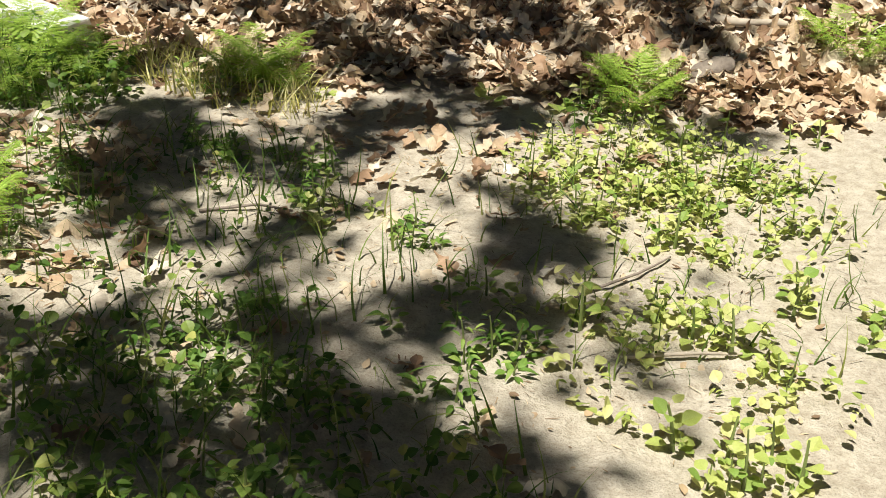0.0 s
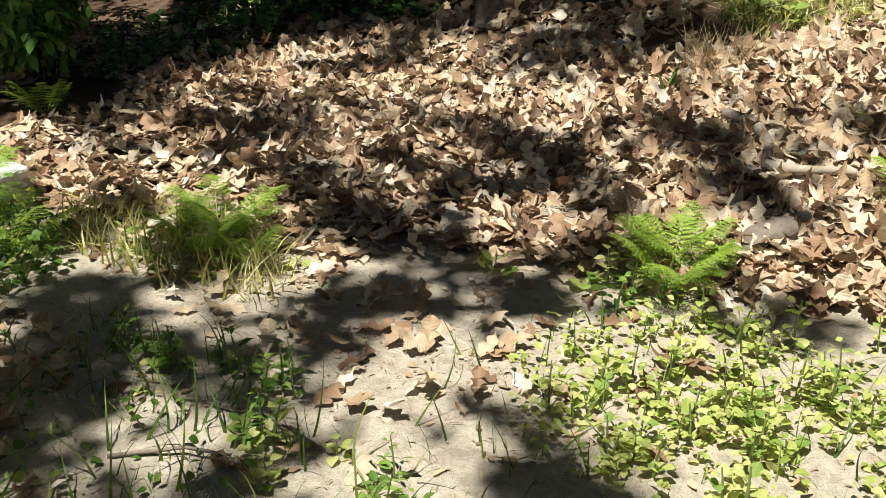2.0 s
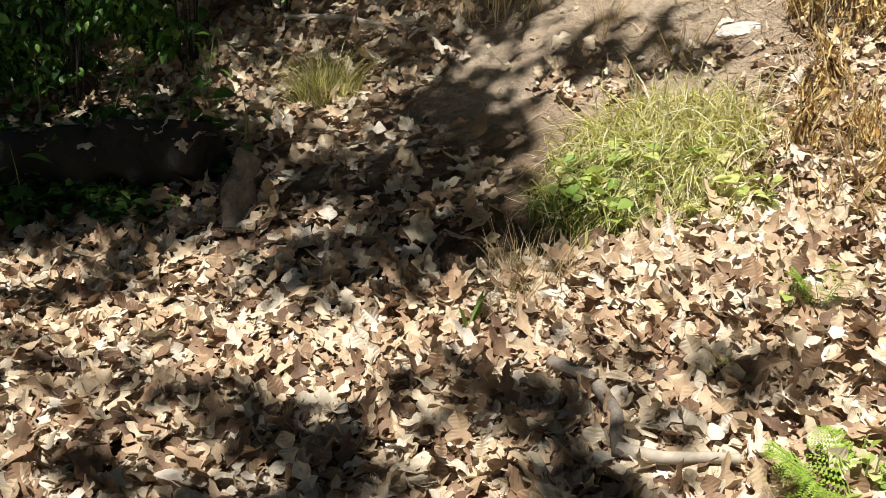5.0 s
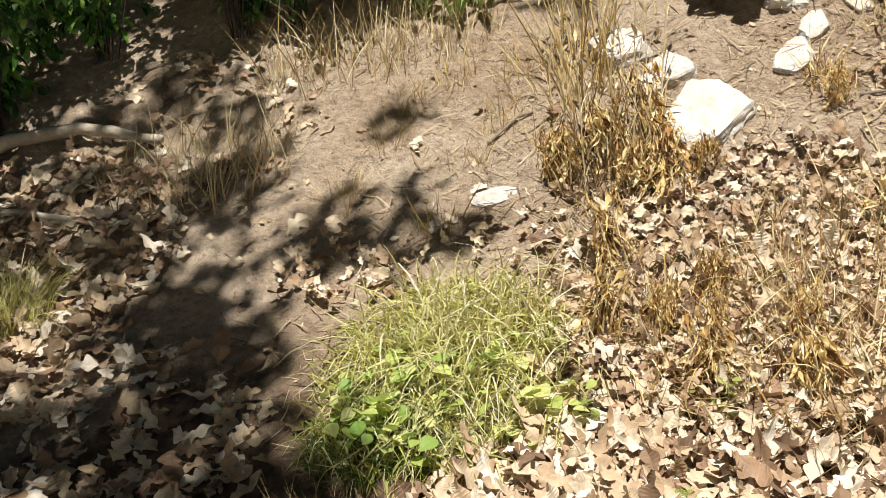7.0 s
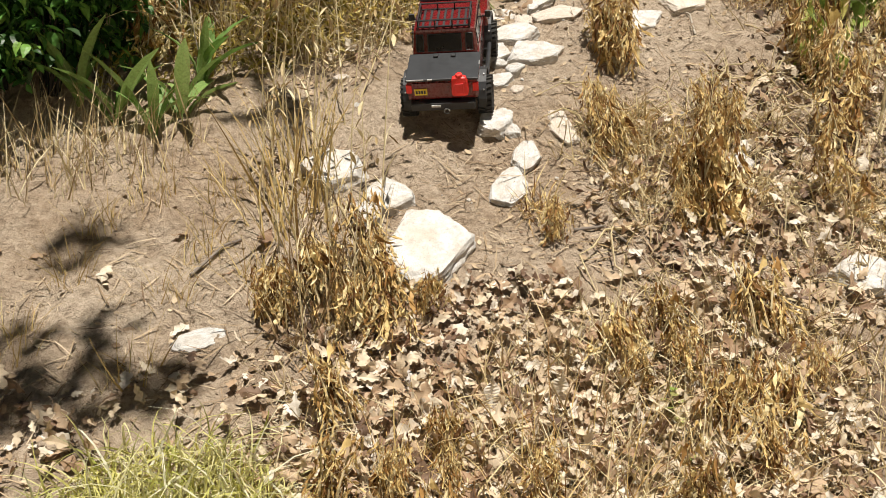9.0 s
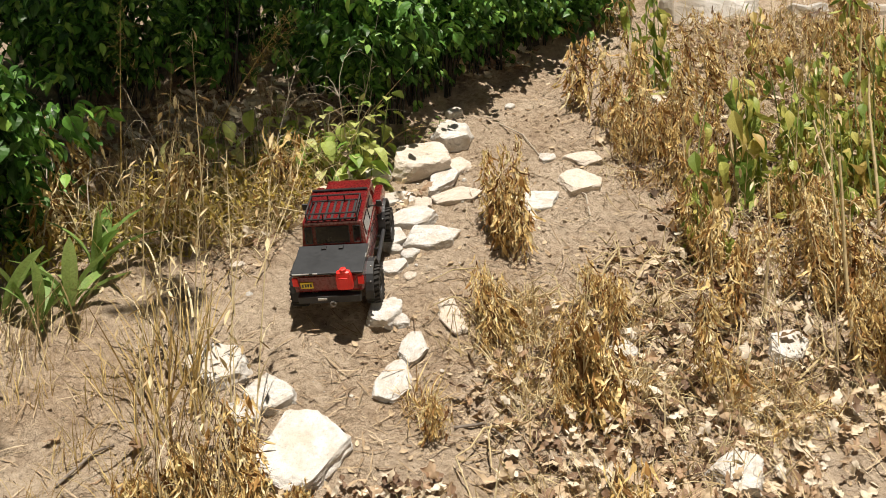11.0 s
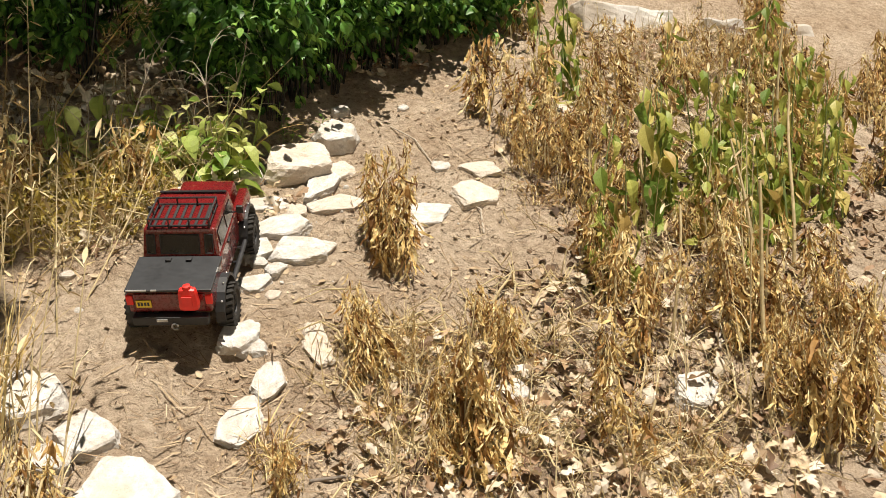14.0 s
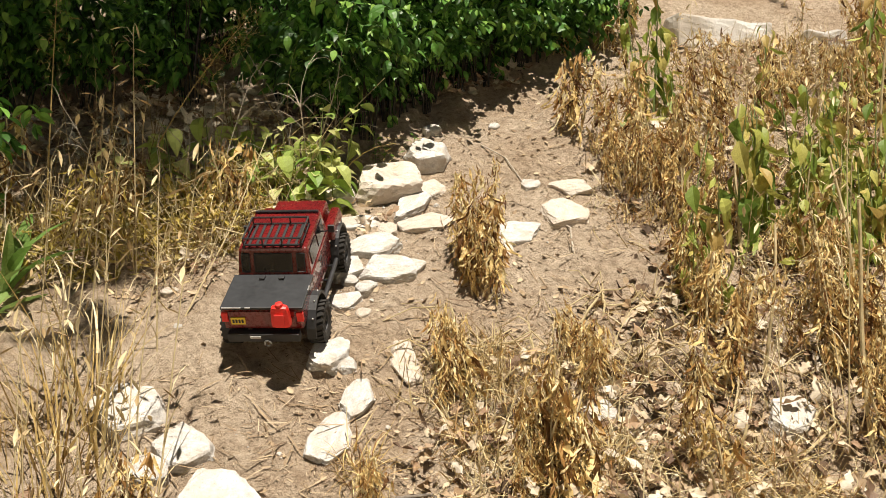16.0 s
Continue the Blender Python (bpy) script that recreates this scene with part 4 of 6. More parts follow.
def build_weeds():
    pale = "low yellow-green broad-leaved weed on pale sand"
    kinds = [weed(pale, h, n, s, WEED_LEAVES, k) for k, (h, n, s) in enumerate(((0.05, 8, 0.029), (0.07, 10, 0.024), (0.04, 7, 0.036), (0.10, 11, 0.025), (0.055, 9, 0.022)))]
    spread_out(kinds, gather((80, -0.44, 2.12, 0.31, 0.27), (16, -0.2, 1.58, 0.2, 0.13), (6, -0.02, 1.84, 0.12, 0.08), (10, -0.05, 1.38, 0.14, 0.10), (8, -0.62, 2.42, 0.2, 0.08),
                             (5, -0.93, 1.6, 0.08, 0.1), (5, -0.15, 2.4, 0.15, 0.2), (7, -0.3, 2.98, 0.08, 0.08)), group="weeds on the sand")
    lush = "small green leafy weed beside the path"
    kinds = [weed(lush, h, n, s, LUSH_LEAVES, 20 + k) for k, (h, n, s) in enumerate(((0.06, 10, 0.036), (0.09, 14, 0.030), (0.035, 9, 0.038)))]
    spread_out(kinds, gather((5, -1.33, 1.7, 0.08, 0.05), (3, -1.18, 1.77, 0.05, 0.03), (4, -1.08, 1.75, 0.05, 0.04), (7, -1.36, 1.7, 0.1, 0.06), (9, -1.62, 1.97, 0.22, 0.08), (20, -1.48, 1.26, 0.22, 0.2), (16, -2.05, 1.62, 0.28, 0.16), (4, -0.74, 1.64, 0.06, 0.06), (26, -0.6, 0.95, 0.42, 0.22),
                             (5, -0.36, 1.28, 0.14, 0.1), (9, -0.45, 1.45, 0.14, 0.14), (5, -0.75, 1.32, 0.2, 0.1), (14, -2.4, 3.72, 0.45, 0.05), (10, -2.6, 3.95, 0.5, 0.08), (8, -2.5, 3.45, 0.3, 0.15), (4, 0.55, 5.63, 0.12, 0.04), (4, -1.0, 1.62, 0.06, 0.06), (4, -0.8, 1.18, 0.08, 0.06), (3, -0.68, 2.36, 0.12, 0.06)), group="weeds beside the path")
    seedling = "fresh green seedling with broad leaves in leaf litter"
    kinds = [weed(seedling, h, n, s, WEED_LEAVES + STALK_LEAVES[:1], 40 + k, "seedling") for k, (h, n, s) in enumerate(((0.05, 6, 0.04), (0.08, 9, 0.036), (0.035, 5, 0.034)))]
    spread_out(kinds, [(-0.81, 2.37), (-0.79, 2.41), (-0.36, 2.95), (-0.31, 3.01), (-0.27, 2.98), (-0.33, 3.06), (-0.46, 3.42), (-0.42, 3.40), (-0.69, 3.29), (-1.02, 2.34), (-0.63, 2.53), (-0.62, 2.51),
                       (-0.75, 3.2), (-0.6, 2.55), (-2.3, 2.65), (-2.45, 2.75), (-0.3, 2.9), (-1.38, 2.12), (-0.95, 2.95), (-0.52, 3.2), (-2.6, 3.25), (-0.28, 3.72), (-0.22, 3.7), (0.22, 3.78), (0.25, 3.8), (0.3, 3.92)], group="seedlings")
    sprigs = [weed("sprig of large dark green leaves over the rotten log", h, n, s, SHRUB_LEAVES, 90 + k, "shrub sprig", 0.6, 0.25) for k, (h, n, s) in enumerate(((0.3, 9, 0.13), (0.22, 7, 0.12), (0.36, 11, 0.11)))]
    spread_out(sprigs, [(-2.15, 4.0), (-2.3, 4.08), (-2.5, 4.02), (-2.7, 4.1), (-2.05, 3.98), (-2.9, 4.0), (-2.6, 3.6), (-2.85, 3.55), (-2.4, 4.25), (-2.75, 3.4)], (0.8, 1.2), 14, "shrub sprigs")
    upright = weed("single upright dark green leaf in leaf litter", 0.05, 3, 0.13, BLADE_LEAVES, 60, "seedling", 0.2, -0.9)
    upright.matrix_basis = stand(-1.05, 3.28, 20)
    blades = [weed("clump of long pale-striped green blades under the hedge", 0.06, 7, 0.28, BLADE_LEAVES, 61 + k, "blade plant", 0.1, -0.85) for k in range(2)]
    spread_out(blades, [(-0.74, 5.03), (-0.66, 5.1), (-0.95, 5.22), (-0.85, 5.12), (-0.6, 5.2)], (0.8, 1.1), 8, "blade plants")
    stalks = [weed("tall stalk with drooping yellow-green leaves among dry weeds", h, n, s, STALK_LEAVES, 70 + k, "tall weed", 0.5, d) for k, (h, n, s, d) in enumerate(((0.46, 19, 0.125, 1.3), (0.38, 16, 0.12, 1.2), (0.56, 20, 0.115, 1.35), (0.26, 12, 0.10, 1.05), (0.46, 13, 0.15, 1.4)))]
    spread_out(stalks, gather((26, 1.78, 4.93, 0.28, 0.2), (25, 2.25, 5.05, 0.36, 0.26), (2, 1.38, 4.82, 0.1, 0.1), (6, 1.6, 5.65, 0.1, 0.12), (4, 2.3, 5.6, 0.25, 0.12), (2, 1.24, 4.78, 0.03, 0.03),), (0.75, 1.15), 9, "tall weeds")
    shoots = [weed("leafy yellow-green shoot at the hedge's foot", h, n, s, SHOOT_LEAVES, 80 + k, "leafy shoot", 0.5, 0.55) for k, (h, n, s) in enumerate(((0.24, 10, 0.105), (0.17, 8, 0.095), (0.30, 13, 0.085)))]
    spread_out(shoots, gather((7, 0.05, 5.5, 0.14, 0.06), (9, 0.25, 5.47, 0.13, 0.05), (5, -0.2, 5.52, 0.2, 0.06), (3, 0.33, 5.42, 0.04, 0.03)), (0.75, 1.1), 12, "leafy shoots")


def build_ferns():
    def fern(seed, fronds, long):
        r = random.Random(seed)
        root = tagged(new("fern"), "bright green fern with feathery fronds in dappled light", "fern", "ferns")
        pv, pf = [], []
        for k in range(8):
            u = 0.08 + 0.115 * k
            long_leaf = 0.25 * (1.05 - 0.8 * u)
            for s in (-1, 1):
                o = len(pv)
                pv += [(0, u, 0), (s * long_leaf * 0.45, u + 0.075, 0.02), (s * long_leaf, u + 0.09, -0.01), (s * long_leaf * 0.55, u - 0.02, 0.0)]
                pf.append((o, o + 1, o + 2, o + 3))
        for k in range(fronds):
            h = Heap()
            rise, n = r.uniform(1.0, 1.7), 18
            line = [(0, long * math.sin(rise * u) / rise * 0.95, long * (1.35 * u - 0.75 * u * u)) for u in np.linspace(0, 1, n)]
            h.tube(line, 0.0016, 0.0006, 4)
            for j in range(2, n):
                u = j / (n - 1)
                size = long * 0.40 * (1.04 - u) ** 0.8 * min(1, 3.2 * u)
                for s in (-1, 1):
                    m = turns_of(np.array([-s * 1.05]), np.array([r.uniform(-0.2, 0.1)]), np.array([s * 0.2]), np.array([size]))
                    h.scatter(pv, pf, m, np.array([line[j]]))
            part("frond", h, FERN_LEAF, root, "", pose(0, 0, 0, r.uniform(-8, 12), 0, k * 360 / fronds + r.uniform(-20, 20)))
        return root
    spread_out([fern(1, 8, 0.24), fern(2, 7, 0.19), fern(3, 8, 0.22)],
               [(-2.05, 1.72), (-1.9, 1.78), (-2.25, 1.88), (-2.2, 1.6), (-1.95, 1.58), (-0.70, 2.55), (-0.68, 2.46), (-1.48, 2.05), (-1.58, 2.02), (-1.6, 2.12), (-0.36, 3.43),
                (-1.35, 1.06), (-1.5, 1.2), (-2.75, 2.45), (-2.95, 2.3), (-0.27, 2.91)], (0.7, 1.0), 8, "ferns")


def tuft(name, words, category, n, cx, cy, rx, ry, long, wide, material, bends=(0.5, 1.1, 1.7), outward=0.0, kind="stuff", lean=0.25, parent=None, flow=0.0):
    """Grass blades over an ellipse; outward: the share that leans away from its middle; flow: the share that hangs down the slope."""
    h = Heap()
    root = None if kind or parent else tagged(new(name), words, category)
    x, y = spots(n, cx, cy, rx, ry)
    z = heights(x, y)
    size = long[0] + (long[1] - long[0]) * rng.random(n)
    away = np.arctan2(-(x - cx), y - cy)
    yaw = np.where(rng.random(n) < outward, away + rng.normal(0, 0.4, n), rng.random(n) * math.tau)
    yaw = np.where(rng.random(n) < flow, math.pi + rng.normal(0, 0.75, n), yaw)
    turn = turns_of(yaw, rng.normal(-0.15 - 0.4 * (lean > 0.5), lean, n), rng.normal(0, lean, n), size)
    which = rng.integers(0, len(bends), n)
    for q, b in enumerate(bends):
        k = which == q
        if k.any():
            h.scatter(*blade_shape(b, wide), turn[k], np.stack([x, y, z - 0.003], 1)[k])
            if root:
                tagged(part("blade_mass", h, material, root), kind="stuff")
                h = Heap()
    return root or tagged(part(name, h, material, parent), words, category, kind=kind or "stuff")


def low_leaves(words, n, cx, cy, rx, ry, rise, size, material):
    """A low mat of small weed leaves held over the ground."""
    h = Heap()
    shapes = [leaf_shape(OVATE, -0.3, 0.3, 0.2), leaf_shape(LANCE, -0.5, 0.3, -0.2), leaf_shape(ROUND, -0.2, 0.2)]
    x, y = spots(n, cx, cy, rx, ry)
    clump = 0.5 + 0.5 * np.array([noise.noise((a * 11, b * 11, 2)) for a, b in zip(x, y)])
    keep = clump > 0.42
    x, y, clump = x[keep], y[keep], clump[keep]
    m = len(x)
    place = np.stack([x, y, heights(x, y) + 0.006 + rise * rng.random(m) * clump], 1)
    turn = turns_of(rng.random(m) * math.tau, rng.normal(0.1, 0.4, m), rng.normal(0, 0.35, m), rng.uniform(*size, m))
    which = rng.integers(0, 3, m)
    for q, (v, f) in enumerate(shapes):
        h.scatter(v, f, turn[which == q], place[which == q])
    tagged(part("weed_mat", h, material), words, "weeds", kind="stuff")


def build_grass():
    low_leaves("low mat of small green weed leaves in shade", 1500, -0.55, 0.95, 0.5, 0.22, 0.09, (0.012, 0.027), MAT_LEAF)
    low_leaves("thin mat of small green weeds on the sand", 520, -1.35, 1.3, 0.5, 0.35, 0.05, (0.010, 0.023), MAT_LEAF)
    low_leaves("small yellow-green weed leaves on pale sand", 1000, -0.42, 2.1, 0.4, 0.3, 0.06, (0.010, 0.025), LIME_LEAF)
    low_leaves("few small yellow-green weed leaves on bare sand", 420, -0.2, 1.55, 0.3, 0.22, 0.05, (0.012, 0.026), LIME_LEAF)
    low_leaves("tangle of small green weeds below the white board", 1300, -2.1, 1.72, 0.38, 0.22, 0.13, (0.014, 0.036), MAT_LEAF)
    low_leaves("dark green weeds in deep shade before the log", 1900, -2.98, 3.25, 0.36, 0.45, 0.16, (0.02, 0.05), BUSH_LEAF)
    low_leaves("dark green creeper over the rotten log", 1500, -2.85, 3.9, 0.75, 0.14, 0.3, (0.03, 0.07), BUSH_LEAF)
    low_leaves("few dark green weeds in shade along the log", 700, -2.6, 3.66, 0.5, 0.1, 0.12, (0.02, 0.05), BUSH_LEAF)
    tuft("grass_patch", "dark green grass in the tree's shade", "grass", 380, -0.55, 0.98, 0.5, 0.28, (0.05, 0.13), 0.022, GRASS)
    tuft("grass_patch", "thin green grass on the sandy strip", "grass", 420, -1.2, 1.4, 0.6, 0.35, (0.05, 0.15), 0.02, GRASS)
    tuft("grass_patch", "short yellow-green grass at the litter's edge", "grass", 500, -1.65, 2.0, 0.35, 0.14, (0.05, 0.13), 0.025, SEDGE)
    tuft("grass_patch", "short green grass by the white board", "grass", 500, -2.1, 1.7, 0.35, 0.2, (0.05, 0.14), 0.025, GRASS)
    tuft("grass_patch", "thin green grass among weeds", "grass", 300, -0.4, 1.9, 0.5, 0.5, (0.04, 0.12), 0.02, GRASS)
    mound = tagged(new("sedge_tuft"), "dense mound of pale yellow-green sedge with broad leaves below", "grass tuft")
    tuft("blade_mass", "", "", 1100, -0.76, 3.98, 0.25, 0.15, (0.09, 0.19), 0.019, SEDGE, (1.5, 2.2, 2.9), 0.35, "", 0.6, mound, 0.6)
    tuft("blade_mass", "", "", 1300, -0.78, 3.82, 0.29, 0.18, (0.08, 0.17), 0.021, SEDGE, (1.8, 2.5, 3.0), 0.35, "", 0.8, mound, 0.6)
    tuft("long_blade_mass", "", "", 260, -0.74, 3.94, 0.22, 0.14, (0.16, 0.28), 0.013, PALE_BLADE, (1.6, 2.2, 2.7), 0.2, "", 0.75, mound, 0.75)
    tuft("dry_blade_mass", "", "", 700, -0.75, 3.88, 0.28, 0.19, (0.08, 0.18), 0.016, PALE_BLADE, (1.4, 2.0, 2.6), 0.6, "", 0.8, mound, 0.6)
    tuft("blade_mass", "", "", 350, -0.92, 3.72, 0.14, 0.08, (0.06, 0.13), 0.020, GRASS, (0.9, 1.6, 2.2), 0.75, "", 0.4, mound)
    for k, (x, y) in enumerate(gather((130, -0.74, 3.76, 0.28, 0.14), (40, -0.9, 3.8, 0.12, 0.12))):
        part("leaf", WEED_LEAVES[k % 3], None, mound, "", Matrix.Translation((x, y, height(x, y) + random.uniform(0.03, 0.09))) @ pose(0, 0, 0, random.uniform(-25, 35), random.uniform(-25, 25), random.uniform(0, 360)) @ Matrix.Scale(random.uniform(0.02, 0.046), 4))
    tuft("sedge_tuft", "small tuft of fine pale green grass", "grass tuft", 420, -1.93, 4.26, 0.12, 0.08, (0.1, 0.24), 0.010, SEDGE, (0.9, 1.6, 2.1), 0.8, "")
    tuft("dry_grass_clump", "upright clump of brown dry grass on the bank", "dry grass", 150, -0.36, 4.38, 0.15, 0.12, (0.08, 0.33), 0.009, BROWN_STEM, (0.15, 0.5, 1.2), 0.1, "", 0.15)
    tuft("dry_grass_clump", "low thatch of brown dry grass under a clump", "dry grass", 420, -0.33, 4.34, 0.17, 0.12, (0.04, 0.15), 0.014, BROWN_STEM, (0.6, 1.4, 2.2), 0.1, "", 0.6)
    tuft("dry_grass_clump", "dry straw-coloured grass at the hedge's foot", "dry grass", 380, -1.0, 4.98, 0.4, 0.13, (0.10, 0.32), 0.009, STRAW, (0.4, 0.9, 1.4), 0.3, "", 0.22)
    tuft("dry_grass_clump", "dry straw-coloured grass by a grey branch", "dry grass", 320, -1.5, 4.65, 0.3, 0.15, (0.1, 0.25), 0.009, STRAW, (0.4, 0.9, 1.4), 0.3, "", 0.25)
    tuft("dry_grass_clump", "small brown tuft of dry grass in leaf litter", "dry grass", 260, -0.98, 3.45, 0.1, 0.07, (0.08, 0.2), 0.010, STRAW, (0.6, 1.2, 1.8), 0.6, "", 0.3)
    tuft("dry_grass_clump", "tall thin brown stems before the dark hedge", "dry grass", 190, -0.2, 5.6, 0.5, 0.1, (0.2, 0.55), 0.005, BROWN_STEM, (0.3, 0.8, 1.6), 0.2, "", 0.32)
    tuft("dry_grass_clump", "rusty brown grass standing at the hedge", "dry grass", 150, -0.42, 5.42, 0.2, 0.08, (0.15, 0.36), 0.010, BROWN_STEM, (0.4, 1.0, 1.7), 0.2, "", 0.3)
    tuft("dry_grass_clump", "thin dry grass stems beside white rocks", "dry grass", 75, -0.38, 4.7, 0.14, 0.16, (0.2, 0.45), 0.010, GOLD_STEM, (0.2, 0.5, 1.0), 0.2, "", 0.2)
    for cx, cy in ((-0.8, 4.3), (-0.62, 4.62), (-0.95, 4.62), (-0.5, 4.5), (-0.75, 4.8), (-1.05, 4.45), (-0.88, 4.76), (-0.55, 4.78), (-0.7, 4.5)):
        tuft("dry_grass_clump", "sparse dry grass sprouting from bare dirt", "dry grass", 46, cx, cy, 0.07, 0.05, (0.05, 0.17), 0.011, GOLD_STEM, (0.4, 0.9, 1.5), 0.5, "", 0.3)
    for n, cx, cy, rx, ry in ((420, -0.43, 3.98, 0.13, 0.22), (2300, 0.25, 3.85, 0.6, 0.4), (1500, 1.25, 4.5, 0.55, 0.4), (1200, 1.7, 5.2, 0.6, 0.4), (2600, 2.2, 5.7, 0.8, 0.45), (1000, 1.6, 4.5, 0.45, 0.35), (420, 0.55, 4.68, 0.2, 0.18), (500, 0.05, 3.8, 0.55, 0.3), (400, 0.75, 4.35, 0.4, 0.25), (600, 0.7, 4.1, 0.4, 0.2), (900, 2.4, 5.9, 0.5, 0.2)):
        tuft("straw", "flattened straw and broken dry stems on the bank", "straw", n, cx, cy, rx, ry, (0.05, 0.17), 0.015, STRAW, (0.3, 0.9, 1.6), 0, "stuff", 0.85)
    for n, cx, cy, rx, ry in ((260, -0.12, 5.28, 0.16, 0.07), (90, -0.4, 5.34, 0.18, 0.06), (250, -0.02, 5.34, 0.16, 0.07)):
        tuft("dry_grass_clump", "tangled golden thatch of dry grass beside the hedge", "dry grass", n, cx, cy, rx, ry, (0.1, 0.26), 0.009, STRAW, (0.8, 1.5, 2.2), 0.3, "", 0.6)
    for n, cx, cy, rx, ry in ((520, -0.1, 3.8, 0.3, 0.2), (520, 0.2, 3.85, 0.35, 0.22)):
        tuft("dry_grass_clump", "golden withered grass standing over dead leaves", "dry grass", n, cx, cy, rx, ry, (0.08, 0.22), 0.013, (WITHERED, STRAW)[cx > 0], (0.4, 1.0, 1.9), 0.1, "", 0.45)
    tuft("dry_grass_clump", "short dry golden grass over dead leaves", "dry grass", 750, 0.35, 3.93, 0.5, 0.32, (0.06, 0.18), 0.014, STRAW, (0.5, 1.0, 1.6), 0, "", 0.4)


def build_dry_weeds():
    def dry_weed(seed, tall, stems, n):
        r = random.Random(seed)
        root = tagged(new("dry_weed"), "withered brown weed with shrivelled hanging leaves", "dry weed", "dry weeds")
        shapes = []
        for halves, c, tw in ((SHRIVEL, 0.5, 2.6), ((0.02, 0.1, 0.05, 0.13, 0.06, 0.04, 0.01), -0.7, -2.6), ((0.01, 0.04, 0.03, 0.04, 0.03, 0.01), 0.8, 3.0), ((0.02, 0.09, 0.18, 0.10, 0.15, 0.05, 0.01), 0.5, 1.8), ((0.02, 0.12, 0.17, 0.09, 0.12, 0.02), -0.6, 1.4), ((0.01, 0.025, 0.02, 0.03, 0.02, 0.02, 0.01), -0.8, 3.5), ((0.01, 0.05, 0.03, 0.06, 0.03, 0.02, 0.01), 0.4, 4.0)):
            v, f = leaf_shape(halves, c, 0.5, tw)
            shapes.append(([tuple(q + r.uniform(-0.065, 0.065) for q in w) for w in v], f))
        leaves = Heap()
        for k in range(stems):
            dx, dy = r.uniform(-0.13, 0.13) * tall, r.uniform(-0.13, 0.13) * tall
            bx, by = r.uniform(-0.03, 0.03), r.uniform(-0.03, 0.03)
            top = tall * r.uniform(0.65, 1.0)
            h = Heap()
            line = [(bx + dx * u ** 1.5 + 0.007 * math.sin(9 * u + k), by + dy * u ** 1.5, top * u) for u in np.linspace(0, 1, 7)]
            h.tube(line, r.uniform(0.003, 0.0055), 0.0016, 5)
            part("stem", h, STRAW, root)
            steps = np.linspace(0, 1, 7)
            where = lambda w: np.array([np.interp(w, steps, [c[i] for c in line]) for i in range(3)])
            # leaves hang in bunches from short side twigs
            bunches = r.randint(5, 9)
            m = n // (stems * bunches)
            for j in range(bunches):
                w = 0.22 + 0.77 * (j + r.random()) / bunches
                a, reach = r.uniform(0, math.tau), r.uniform(0.008, 0.05) * (1.2 - 0.6 * w)
                q = where(w)
                end = q + np.array([math.cos(a) * reach, math.sin(a) * reach, r.uniform(-0.01, 0.02)])
                leaves.tube([tuple(q), tuple((q + end) / 2 + np.array([0, 0, 0.006])), tuple(end)], 0.0013, 0.0008, 3)
                spot = end + rng.normal(0, 1, (m, 3)) * np.array([0.009, 0.009, 0.022])
                q2 = 0.018 + 0.062 * rng.random(m) ** 1.4
                turn = turns_of(rng.random(m) * math.tau, rng.normal(-1.5, 0.3, m), rng.normal(0, 0.8, m), np.stack([q2 * 0.62, q2, q2 * 0.8], 1))
                which = rng.integers(0, 7, m)
                for s, (v, f) in enumerate(shapes):
                    if (which == s).any():
                        leaves.scatter(v, f, turn[which == s], spot[which == s])
        tagged(part("leaf_spray", leaves, WITHERED, root), kind="stuff")
        return root
    kinds = [dry_weed(k, t, s, n) for k, (t, s, n) in enumerate(((0.46, 2, 230), (0.36, 3, 300), (0.56, 2, 250), (0.20, 3, 230), (0.42, 2, 170), (0.27, 3, 230), (0.52, 1, 140), (0.4, 1, 60)))]
    spread_out(kinds, [(0.66, 5.02), (0.67, 5.0), (0.69, 5.01), (0.675, 5.03), (0.665, 5.015), (0.68, 4.995), (1.04, 4.28), (1.11, 4.54), (1.14, 4.5), (0.58, 4.36), (0.62, 4.38), (0.66, 4.37), (0.6, 4.41), (1.52, 4.2), (1.6, 4.27), (1.68, 4.36), (1.5, 4.33), (1.78, 4.45), (1.86, 4.5), (1.62, 4.2), (2.8, 5.3), (2.95, 5.4), (2.7, 5.15), (3.05, 5.55)]
               + gather((7, 1.32, 4.6, 0.3, 0.3), (9, 1.55, 4.75, 0.35, 0.25), (19, 1.44, 5.22, 0.2, 0.25), (9, 2.05, 5.3, 0.45, 0.3), (6, 2.3, 5.8, 0.5, 0.2), (4, 1.33, 5.5, 0.1, 0.15), (8, 2.7, 5.6, 0.4, 0.3), (5, 1.85, 5.6, 0.25, 0.2), (5, 2.88, 5.95, 0.2, 0.12), (4, 1.75, 6.25, 0.15, 0.08), (5, 2.55, 5.72, 0.25, 0.1), (4, 2.9, 6.3, 0.3, 0.15), (9, 1.72, 4.52, 0.28, 0.2), (7, 2.3, 4.8, 0.35, 0.25), (11, 2.6, 5.2, 0.35, 0.25), (3, 1.6, 4.3, 0.25, 0.14))
               + gather((2, 1.45, 4.18, 0.28, 0.12), (6, 1.55, 6.15, 0.2, 0.12), (2, 1.3, 4.2, 0.4, 0.15), (1, 0.85, 4.35, 0.2, 0.12), (3, -0.05, 5.38, 0.3, 0.06), (6, -0.45, 5.42, 0.4, 0.06)), (0.6, 1.2), 11)
